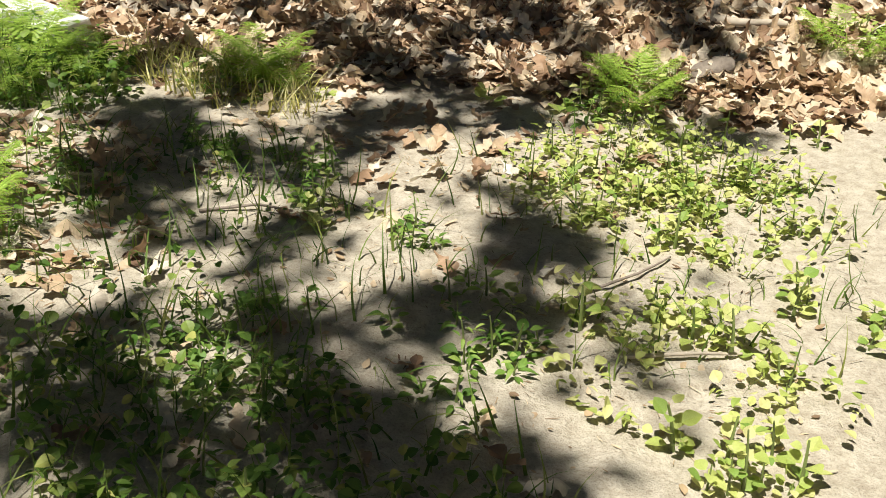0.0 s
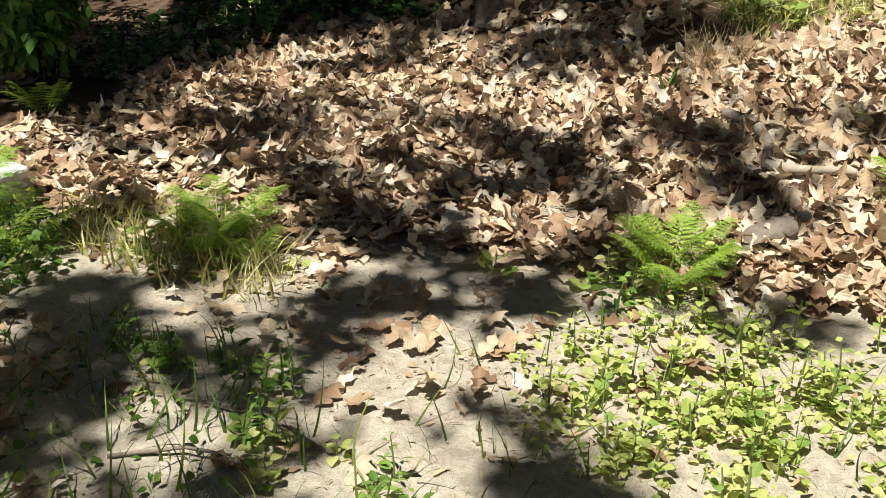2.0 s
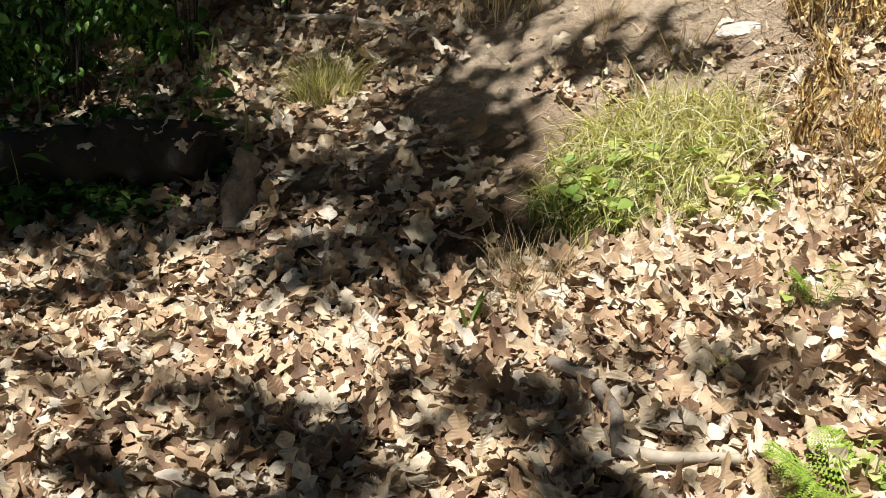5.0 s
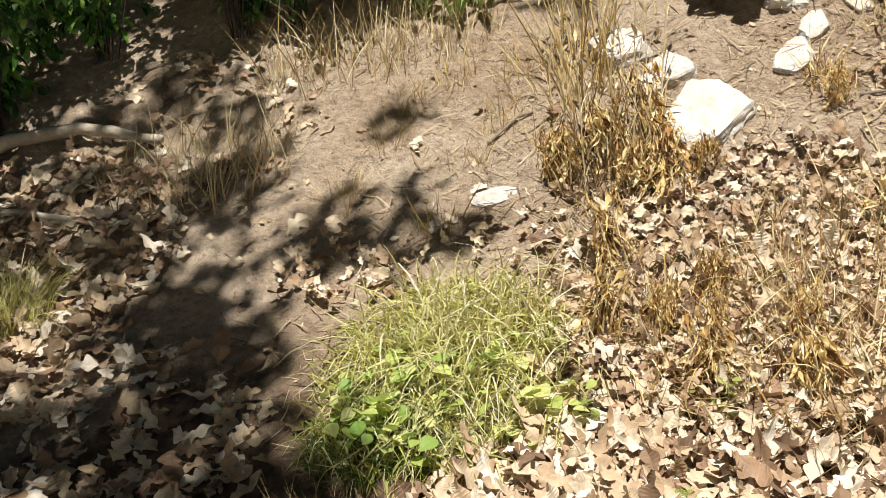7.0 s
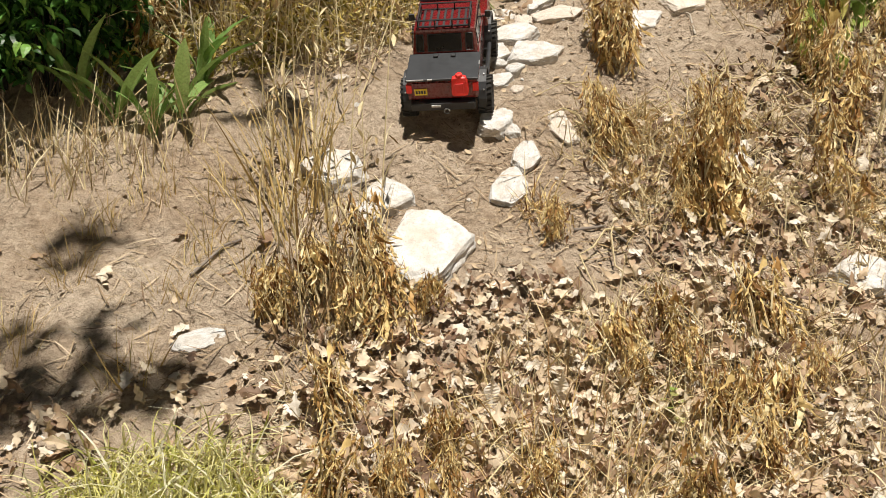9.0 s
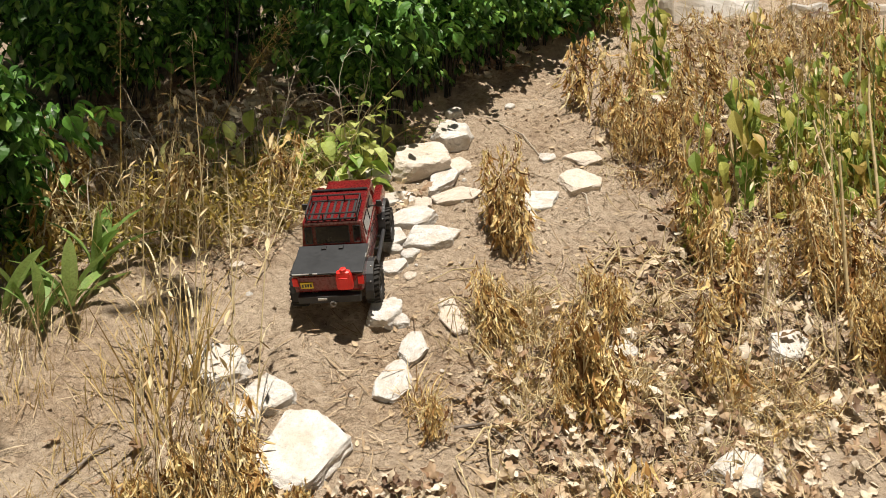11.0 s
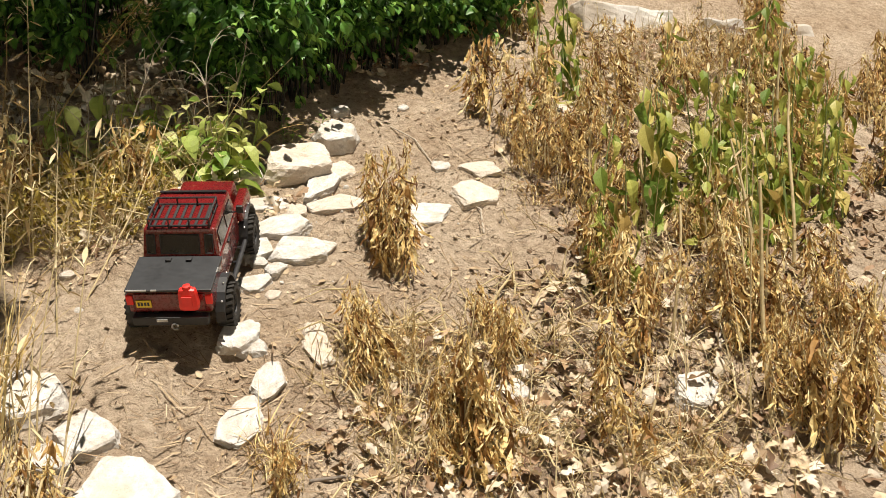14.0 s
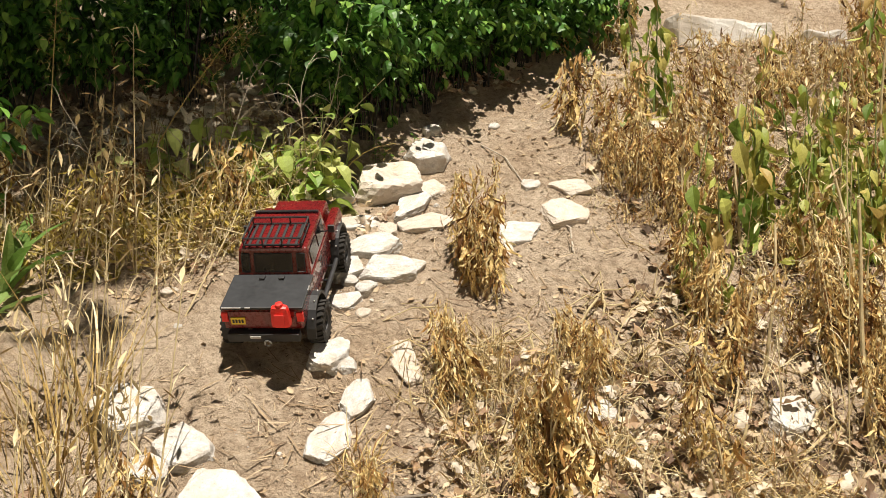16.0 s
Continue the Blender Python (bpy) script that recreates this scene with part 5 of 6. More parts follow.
    # low remains on the barer dirt
    for k, (x, y) in enumerate(gather((4, 0.63, 4.42, 0.1, 0.07), (4, 0.54, 4.68, 0.06, 0.08), (4, 0.85, 4.62, 0.12, 0.1), (6, -0.37, 4.36, 0.14, 0.1), (4, -0.2, 4.27, 0.12, 0.06), (1, 0.25, 4.44, 0.02, 0.02), (4, -0.42, 3.95, 0.12, 0.15), (6, 0.45, 3.95, 0.35, 0.2), (12, 0.12, 3.82, 0.42, 0.22))):
        copy_thing(kinds[(3, 1, 5)[k % 3]], stand(x, y, random.uniform(0, 360), random.uniform(0.55, 0.9), 0.004, random.uniform(-22, 22)))
    for k, (x, y) in enumerate(gather((12, 0.64, 4.45, 0.18, 0.14), (8, 0.56, 4.7, 0.1, 0.12), (9, 0.88, 4.6, 0.18, 0.14), (2, 0.24, 4.55, 0.04, 0.04), (14, 1.1, 4.3, 0.3, 0.15), (10, 0.4, 3.95, 0.35, 0.2), (10, 1.4, 5.0, 0.3, 0.3))):
        tuft("dry_grass_clump", "matted golden clump of dry weeds on the dirt", "dry grass", 90, x, y, 0.055, 0.04, (0.04, 0.13), 0.017, (STRAW, WITHERED)[k % 2], (0.6, 1.3, 2.2), 0.2, "", 0.55)


def build_dead_stems():
    """Fallen bent stems of last year's weeds."""
    for k in range(90):
        r = random.Random(500 + k)
        x, y = (r.uniform(0.45, 1.2), r.uniform(4.35, 4.85)) if k % 2 else (r.uniform(1.1, 2.2), r.uniform(4.3, 5.4))
        a = r.uniform(0, math.tau)
        long, pts = r.uniform(0.12, 0.34), []
        for u in np.linspace(0, 1, 6):
            b = a + 1.2 * (u - 0.5) * r.uniform(0.3, 1)
            px, py = x + math.cos(b) * long * u, y + math.sin(b) * long * u * 0.7
            pts.append((px, py, height(px, py) + 0.004 + 0.07 * math.sin(math.pi * u) * r.random()))
        h = Heap()
        h.tube(pts, r.uniform(0.0022, 0.0045), 0.0015, 5)
        tagged(part("fallen_stalk", h, STRAW), "bent pale dry stalk lying on the dirt bank", "dry stalk", "fallen stalks")


def build_oats():
    """Tall dry grasses with hanging seed heads."""
    def oat(seed, tall, heads):
        r = random.Random(seed)
        root = tagged(new("wild_oat"), "tall thin dry grass stem with hanging pale seed heads", "dry grass", "tall dry stems")
        h = Heap()
        dx, dy = r.uniform(-0.06, 0.12) * tall, r.uniform(-0.1, 0.1) * tall
        line = [(dx * u * u, dy * u * u, tall * u) for u in np.linspace(0, 1, 8)]
        h.tube(line, 0.0022, 0.0008, 5)
        part("stem", h, STRAW, root)
        seeds = Heap()
        v, f = leaf_shape((0.03, 0.11, 0.13, 0.08, 0.01), 0.1, 0.6)
        for k in range(heads):
            u = 1 - 0.42 * k / heads
            p = Vector((dx * u * u, dy * u * u, tall * u))
            q = p + Vector((r.uniform(-0.05, 0.05), r.uniform(-0.05, 0.05), r.uniform(-0.01, 0.03)))
            seeds.tube([p, (p + q) / 2 + Vector((0, 0, 0.012)), q], 0.0007, 0.0004, 3)
            seeds.scatter(v, f, turns_of(np.array([r.uniform(0, 6)]), np.array([r.uniform(-1.4, -0.2)]), np.array([0.0]), np.array([r.uniform(0.025, 0.045)])), np.array([tuple(q)]))
        tagged(part("seed_spray", seeds, STRAW, root), kind="stuff")
        lv = Heap()
        for k in range(3):
            lv.scatter(*blade_shape(1.4, 0.014), turns_of(np.array([r.uniform(0, 6)]), np.array([-0.3]), np.array([0.0]), np.array([r.uniform(0.12, 0.22)])), np.array([(0, 0, tall * (0.08 + 0.13 * k))]))
        tagged(part("blade_mass", lv, STRAW, root), kind="stuff")
        return root
    spread_out([oat(1, 0.62, 12), oat(2, 0.5, 10), oat(3, 0.72, 14), oat(4, 0.4, 8)],
               [(-0.42, 4.87), (-0.39, 4.88), (-0.36, 4.84), (-0.30, 4.62), (-0.27, 4.60), (-0.24, 4.64), (-0.46, 4.74), (-0.44, 4.8), (-0.33, 4.7), (-0.48, 4.66), (-0.2, 4.5), (-0.4, 4.42), (-0.32, 4.4),
                (-0.38, 5.35), (1.36, 4.3), (1.5, 4.5), (1.62, 4.62), (-0.2, 4.95), (-0.26, 5.25), (-0.5, 5.2), (-0.46, 4.36), (-0.25, 4.34), (1.45, 4.42), (1.55, 4.7), (1.7, 4.9), (1.3, 4.65), (1.85, 5.0), (1.25, 4.4), (1.75, 4.75), (2.0, 5.2), (1.6, 5.3), (1.4, 5.1), (2.2, 5.4), (-0.3, 4.3), (-0.42, 4.3), (-0.35, 4.36)], (0.75, 1.1), 9)
    # thick bare stalks of last year's tall weeds
    for k, (x, y, tall, thick) in enumerate(((1.42, 4.29, 0.62, 0.0065), (1.05, 4.30, 0.16, 0.005), (1.3, 4.52, 0.42, 0.005), (1.62, 4.6, 0.5, 0.0055), (1.9, 4.75, 0.55, 0.006), (1.5, 4.95, 0.5, 0.005), (2.1, 5.0, 0.6, 0.006), (0.98, 4.24, 0.13, 0.0045))):
        r = random.Random(700 + k)
        h = Heap()
        sway = r.uniform(-0.05, 0.05)
        h.tube([(x + sway * u * u, y + 0.02 * math.sin(4 * u + k), height(x, y) - 0.01 + tall * u) for u in np.linspace(0, 1, 8)], thick, thick * 0.6, 8)
        tagged(part("dry_stalk", h, STRAW), "thick bare golden stalk standing among dry weeds", "dry stalk", "standing stalks")
    # a seed stalk and straws that lean over the truck
    for a, b, c in (((0.22, 5.5, 0.02), (0.34, 5.5, 0.2), (0.52, 5.5, 0.36)), ((-0.13, 5.05, 0.0), (0.0, 5.2, 0.12), (0.12, 5.38, 0.26)), ((-0.05, 5.12, 0.17), (0.1, 4.99, 0.18), (0.21, 4.92, 0.16))):
        h = Heap()
        h.tube([(x, y, height(x, y) + z) for x, y, z in (a, b, c)], 0.0022, 0.0012, 5)
        tagged(part("straw_stem", h, STRAW), "single long dry straw leaning across the bank", "straw", "leaning straws")


def build_plumes():
    """Feathery golden seed heads on long leaning stems before the hedge."""
    def plume(foot, head, full):
        root = tagged(new("seed_plume"), "long leaning dry stem with a feathery golden seed head", "dry grass", "seed plumes")
        foot, head = Vector(foot), Vector(head)
        root.matrix_basis = Matrix.Translation(foot)
        reach = head - foot
        line = [reach * u + Vector((0, 0, 0.05 * math.sin(math.pi * u))) for u in np.linspace(0, 1, 8)]
        h = Heap()
        h.tube(line, 0.0028, 0.001, 5)
        part("stem", h, GOLD_STEM, root)
        spray = Heap()
        u = rng.uniform(0.68, 1.04, full)
        p = np.array([tuple(reach * a + Vector((0, 0, 0.05 * math.sin(math.pi * a)))) for a in u])
        drop = rng.random(full)
        p += np.stack([rng.normal(0, 0.022, full), rng.normal(0, 0.022, full), rng.normal(0, 0.02, full) - 0.09 * drop * drop], 1)
        spray.scatter(*blade_shape(1.2, 0.035, 3), turns_of(rng.random(full) * math.tau, rng.normal(-0.6, 0.7, full), rng.normal(0, 0.7, full), rng.uniform(0.012, 0.04, full)), p)
        tagged(part("seed_spray", spray, GOLD_STEM, root), kind="stuff")
    plume((-0.33, 5.47, height(-0.33, 5.47)), (0.069, 5.5, 2.418), 420)
    plume((0.30, 5.46, height(0.30, 5.46)), (0.55, 5.47, 2.02), 60)
    plume((-0.52, 5.40, height(-0.52, 5.40)), (-0.50, 5.40, 2.42), 110)


def build_vines():
    """Yellowing tangle at the hedge's foot."""
    for cx, cy, rx, ry, rise, n in ((-0.36, 5.36, 0.34, 0.12, 0.19, 1500), (-0.05, 5.36, 0.2, 0.10, 0.2, 1000), (-0.75, 5.38, 0.3, 0.14, 0.15, 600), (0.12, 5.5, 0.12, 0.08, 0.12, 260)):
        root = tagged(new("vine_tangle"), "tangled heap of yellowing dry vines at the hedge", "vines", "vine tangles")
        root.matrix_basis = Matrix.Translation((cx, cy, height(cx, cy)))
        x, y = spots(n, 0, 0, rx, ry)
        dome = np.sqrt(np.maximum(0, 1 - (x / rx) ** 2 - (y / ry) ** 2))
        z = land(x + cx, y + cy) - float(land(cx, cy)) + dome * rise * rng.random(n) ** 0.7 * (1 + 0.6 * np.sin(x * 23 + cx * 9) * np.cos(y * 31))
        h = Heap()
        turn = turns_of(rng.random(n) * math.tau, rng.normal(-0.6, 0.6, n), rng.normal(0, 0.7, n), rng.uniform(0.015, 0.05, n))
        which = rng.integers(0, 2, n)
        for q, s in enumerate((leaf_shape(LANCE, -0.6, 0.5, 1.0), leaf_shape(SHRIVEL, 0.7, 0.6, 2.0))):
            h.scatter(*s, turn[which == q], np.stack([x, y, z], 1)[which == q])
        tagged(part("leaf_mass", h, VINE, root), kind="stuff")
        h = Heap()
        m = n // 6
        turn = turns_of(rng.random(m) * math.tau, rng.normal(0, 0.8, m), rng.normal(0, 0.8, m), rng.uniform(0.08, 0.2, m))
        h.scatter(*blade_shape(1.3, 0.008), turn, np.stack([x, y, z], 1)[:m])
        tagged(part("stem_mass", h, STRAW, root), kind="stuff")
        for k in range(24):
            r = random.Random(k + int(cx * 100))
            a = Vector((r.uniform(-rx, rx), r.uniform(-ry, ry), 0.02))
            b = a + Vector((r.uniform(-0.2, 0.2), r.uniform(-0.1, 0.06), r.uniform(0.06, 0.22)))
            c = b + Vector((r.uniform(-0.2, 0.2), r.uniform(-0.12, 0.03), r.uniform(-0.16, 0.0)))
            s = Heap()
            s.tube([a, (a + b) / 2 + Vector((0, 0, 0.03)), b, (b + c) / 2 + Vector((0, 0, 0.02)), c], 0.002, 0.001, 4)
            part("tendril", s, STRAW, root)


def build_twigs():
    """Bare branched twigs that stand before the hedge."""
    places = gather((7, -0.15, 5.42, 0.35, 0.06), (4, 0.3, 5.52, 0.12, 0.04), (3, -0.6, 5.35, 0.2, 0.06))
    for k, (x, y) in enumerate(places):
        r = random.Random(900 + k)
        twig = tagged(new("dead_twig"), "bare pale branched twig before the dark hedge", "twig", "dead twigs")
        twig.matrix_basis = stand(x, y, r.uniform(0, 360))
        tall = r.uniform(0.22, 0.5)
        lean = Vector((r.uniform(-0.5, 0.5), r.uniform(-0.25, 0.25), 1)) * tall
        sway = Vector((r.uniform(-0.08, 0.08), r.uniform(-0.05, 0.05), 0))
        main = [lean * u + sway * math.sin(math.pi * u) + Vector((r.uniform(-0.006, 0.006), 0, 0)) for u in np.linspace(0, 1, 7)]
        h = Heap()
        h.tube(main, 0.0026, 0.0008, 5)
        part("stem", h, DRIFTWOOD, twig)
        for j in range(7):
            k0 = r.randint(2, 6)
            a = main[k0]
            d = Vector((r.uniform(-0.13, 0.13), r.uniform(-0.06, 0.06), r.uniform(0.0, 0.12)))
            side = Heap()
            side.tube([a + d * u + Vector((0, 0, -0.03 * u * u)) + Vector((0, 0, 0.02 * math.sin(math.pi * u))) for u in np.linspace(0, 1.2, 5)], 0.0013, 0.0005, 4)
            part("side_twig", side, DRIFTWOOD, twig)


def build_bushes():
    def bush(seed, n, rx, ry, tall):
        r = random.Random(seed)
        root = tagged(new("bush"), "dense dark green leafy bush lit from above", "bush", "hedge bushes")
        tips = []
        for k in range(13):
            a = r.uniform(0, math.tau)
            tip = Vector((math.cos(a) * rx * r.uniform(0.3, 0.9), math.sin(a) * ry * r.uniform(0.3, 0.9), tall * r.uniform(0.7, 1.0)))
            h = Heap()
            mid = tip * 0.5 + Vector((r.uniform(-0.05, 0.05), r.uniform(-0.05, 0.05), 0.1))
            h.tube([(tip.x * 0.2, tip.y * 0.2, 0), mid, tip], 0.004, 0.0015, 5)
            part("branch", h, ROTTEN, root)
            tips += [mid * (1 - u) + tip * u for u in np.linspace(-0.95, 1, 9)]
        tips = np.array([tuple(t) for t in tips])
        sprays = n // 9
        base = tips[rng.integers(0, len(tips), sprays)] + rng.normal(0, 0.075, (sprays, 3))
        base[:, 1] += 0.45 * np.clip(base[:, 2] - 0.45, 0, 0.5) - 0.26 * np.exp(-((base[:, 2] - 0.4) / 0.18) ** 2)
        base = base[(base[:, 2] > 0.2) | (base[:, 1] > 0.05) | (rng.random(sprays) < 0.12)]
        h = Heap()
        shapes = [leaf_shape((0.02, 0.17, 0.25, 0.24, 0.15, 0.005), c, fo, tw) for c, fo, tw in ((-0.35, 0.3, 0.2), (-0.6, 0.2, -0.3), (-0.15, 0.4, 0.1))]
        for at in base:
            # a drooping twig with leaves to both sides
            a, m = r.uniform(0, math.tau), r.randint(6, 12)
            way = np.array([math.cos(a), math.sin(a) - 0.5, r.uniform(-0.5, 0.35)]) * r.uniform(0.06, 0.16)
            u = (np.arange(m) + 0.5) / m
            p = at + u[:, None] * way + np.array([0, 0, -0.05]) * (u ** 2)[:, None] + rng.normal(0, 0.008, (m, 3))
            p[:, 2] = np.maximum(p[:, 2], 0.7 * np.minimum(p[:, 1], 0) + 0.01)
            yaw = a - math.pi / 2 + np.where(np.arange(m) % 2, 0.9, -0.9) + rng.normal(0, 0.35, m)
            turn = turns_of(yaw, rng.normal(-0.45, 0.3, m), rng.normal(0, 0.35, m), rng.uniform(0.035, 0.078, m))
            h.scatter(*shapes[r.randint(0, 2)], turn, p)
        part("foliage", h, BUSH_LEAF, root)
        return root
    kinds = [bush(1, 1500, 0.34, 0.28, 0.75), bush(2, 1800, 0.4, 0.3, 0.95), bush(3, 1250, 0.3, 0.25, 0.6), bush(4, 1450, 0.36, 0.26, 0.7)]
    hedge = [(-1.3, 5.2), (-1.05, 5.28), (-0.95, 5.42), (-1.2, 5.35), (0.62, 5.82), (0.9, 5.97), (1.2, 6.08), (1.42, 6.2),
              (0.5, 5.72), (0.72, 5.84), (1.02, 6.0), (1.3, 6.12), (0.25, 6.02), (-0.1, 6.05), (-0.45, 6.08), (0.78, 5.92), (1.05, 6.05), (0.45, 5.8),
              (0.36, 5.8), (0.05, 6.35), (-0.3, 6.4), (-0.7, 6.1), (-1.0, 5.75), (-1.35, 5.5), (-1.1, 5.45), (-1.5, 5.25), (-0.9, 5.6), (0.75, 6.4),
              (1.1, 6.65)]
    wood = [(1.5, 6.6), (0.3, 6.3), (-0.2, 6.3), (-0.7, 6.25), (-1.2, 6.2), (1.85, 6.75), (0.6, 6.9), (0.0, 6.9), (-0.7, 6.9), (1.3, 7.1),
              (-1.7, 5.5), (-1.7, 6.0), (-2.0, 5.3), (-2.3, 4.95), (-2.7, 4.9), (-3.1, 4.7), (-2.6, 4.45), (-3.0, 4.25), (-3.5, 4.2), (-3.85, 3.05), (-4.3, 2.9), (-4.5, 3.5),
              (-3.1, 2.7), (-3.6, 2.6), (-2.4, 4.75), (-3.5, 5.0), (-2.2, 5.7), (-2.9, 5.5), (-3.9, 3.2),
              (-4.1, 4.2)]
    spread_out(kinds, hedge + wood, (0.75, 1.1), 6)


def build_wood():
    """The fallen log, stump, branches, sticks and chunk of wood."""
    def rough_tube(name, material, pts, r0, r1, sides, bumpy, words, category, group=""):
        h = Heap()
        fine = []
        for a, b in zip(pts, pts[1:]):
            fine += [Vector(a).lerp(Vector(b), u) for u in np.linspace(0, 1, 17)[:-1]]
        h.tube(fine + [pts[-1]], r0, r1, sides)
        me = h.mesh(name)
        for v in me.vertices:
            v.co += Vector((noise.noise(v.co * 9), noise.noise(v.co * 9 + Vector((5, 0, 0))), noise.noise(v.co * 9 + Vector((0, 5, 0))))) * bumpy
            v.co += Vector((noise.noise(v.co * 37), noise.noise(v.co * 37 + Vector((5, 0, 0))), noise.noise(v.co * 37 + Vector((0, 5, 0))))) * bumpy * 0.3
        me.polygons.foreach_set("use_smooth", [True] * len(me.polygons))
        return tagged(part(name, me, material), words, category, group)
    def on(x, y, z):
        return (x, y, height(x, y) + z)
    rough_tube("fallen_log", SHADED_BARK, [on(-3.6, 3.75, 0.1), on(-2.9, 3.82, 0.1), on(-2.1, 3.86, 0.085)], 0.115, 0.09, 18, 0.05, "rotten fallen log, its bark darkened for deep shade", "log")
    on_log = Heap()
    n = 70
    x, y = rng.uniform(-3.5, -2.05, n), rng.normal(3.82, 0.05, n)
    z = heights(x, y) + 0.19 - 3.0 * (y - 3.82) ** 2
    for q in range(4):
        k = np.arange(n) % 4 == q
        on_log.scatter(*OAK_SHAPES[q], turns_of(rng.random(n) * 6.3, rng.normal(0, 0.4, n), rng.normal(0, 0.4, n), rng.uniform(0.04, 0.085, n))[k], np.stack([x, y, z], 1)[k])
    tagged(part("oak_leaf_litter", on_log, OAK), "dry oak leaves lying on a rotten log", "leaf litter", kind="stuff")
    rough_tube("stump", BARK, [on(-1.88, 3.68, -0.03), on(-1.89, 3.71, 0.08), on(-1.90, 3.74, 0.15)], 0.05, 0.034, 20, 0.034, "grey weathered broken stump beside the log", "stump")
    rough_tube("branch", DRIFTWOOD, [on(-2.5, 4.85, 0.03), on(-2.2, 4.9, 0.06), on(-1.95, 4.88, 0.06), on(-1.66, 4.8, 0.025)], 0.028, 0.016, 8, 0.008, "thick grey fallen branch at the wood's edge", "branch", "branches")
    rough_tube("branch", DRIFTWOOD, [on(-2.35, 4.68, 0.02), on(-2.05, 4.62, 0.02), on(-1.70, 4.5, 0.015)], 0.013, 0.009, 7, 0.004, "thin bleached fallen branch", "branch", "branches")
    rough_tube("branch", BARK, [on(-0.84, 3.18, 0.05), on(-0.74, 3.13, 0.066), on(-0.68, 3.05, 0.058), on(-0.655, 2.96, 0.045)], 0.016, 0.012, 8, 0.005, "curved grey branch on leaf litter", "branch", "branches")
    rough_tube("branch", DRIFTWOOD, [on(-0.66, 2.975, 0.045), on(-0.58, 2.965, 0.052), on(-0.46, 2.99, 0.045)], 0.015, 0.009, 7, 0.004, "short bleached branch on leaf litter", "branch", "branches")
    rough_tube("wood_chunk", BARK, [on(-0.585, 2.625, 0.03), on(-0.565, 2.665, 0.045), on(-0.54, 2.71, 0.05)], 0.019, 0.025, 16, 0.034, "weathered grey chunk of wood in litter", "wood")
    for k, (a, b, r) in enumerate((((-0.66, 4.55), (-0.53, 4.62), 0.005), ((-0.95, 2.22), (-0.8, 2.05), 0.004), ((-1.15, 1.45), (-1.0, 1.56), 0.004), ((-0.25, 1.5), (-0.1, 1.62), 0.004), ((-0.4, 1.62), (-0.32, 1.86), 0.0035),
                                   ((-1.3, 2.45), (-1.1, 2.4), 0.004), ((0.3, 4.44), (0.42, 4.37), 0.005), ((-0.62, 2.45), (-0.5, 2.62), 0.004), ((-0.8, 3.4), (-0.6, 3.5), 0.005), ((1.0, 5.05), (1.02, 5.2), 0.004),
                                   ((1.3, 5.72), (1.42, 5.75), 0.004), ((0.9, 5.62), (0.98, 5.4), 0.003), ((-1.2, 1.62), (-0.9, 1.66), 0.003))):
        m = ((a[0] + b[0]) / 2 + 0.02, (a[1] + b[1]) / 2 + 0.015)
        rough_tube("stick", DRIFTWOOD if k % 2 else BARK, [on(*a, 0.006), on(*m, 0.014), on(*b, 0.006)], r, r * 0.6, 6, 0.002, "thin dry stick lying on the ground", "stick", "sticks")
    spray = tagged(new("dead_twig"), "bleached spray of dead twigs on leaf litter", "twig", "dead twigs")
    spray.matrix_basis = Matrix.Translation(on(-1.06, 2.56, 0.035))
    for k in range(9):
        r = random.Random(950 + k)
        a = -0.6 + 0.27 * k
        end = Vector((math.sin(a) * 0.12, math.cos(a) * 0.11, r.uniform(0.0, 0.03)))
        h = Heap()
        h.tube([end * u + Vector((0, 0, 0.02 * math.sin(math.pi * u))) for u in np.linspace(0, 1, 5)], 0.0035, 0.0014, 5)
        part("side_twig", h, DRIFTWOOD, spray)
    h = block(bmesh.new(), -0.55, 0.55, -0.065, 0.065, -0.045, 0.045, 0.008)
    bmesh.ops.subdivide_edges(h, edges=h.edges[:], cuts=3, use_grid_fill=True)
    for v in h.verts:
        v.co += v.normal * 0.006 * noise.noise(v.co * 14) + Vector((0, 0, 0.012 * noise.noise(v.co * 3)))
    tagged(part("white_board", h, WHITE_BOARD, at=pose(-2.735, 1.985, height(-2.3, 2.1) + 0.045, 10, 3, -2)), "long white foam board lying among ferns", "board")


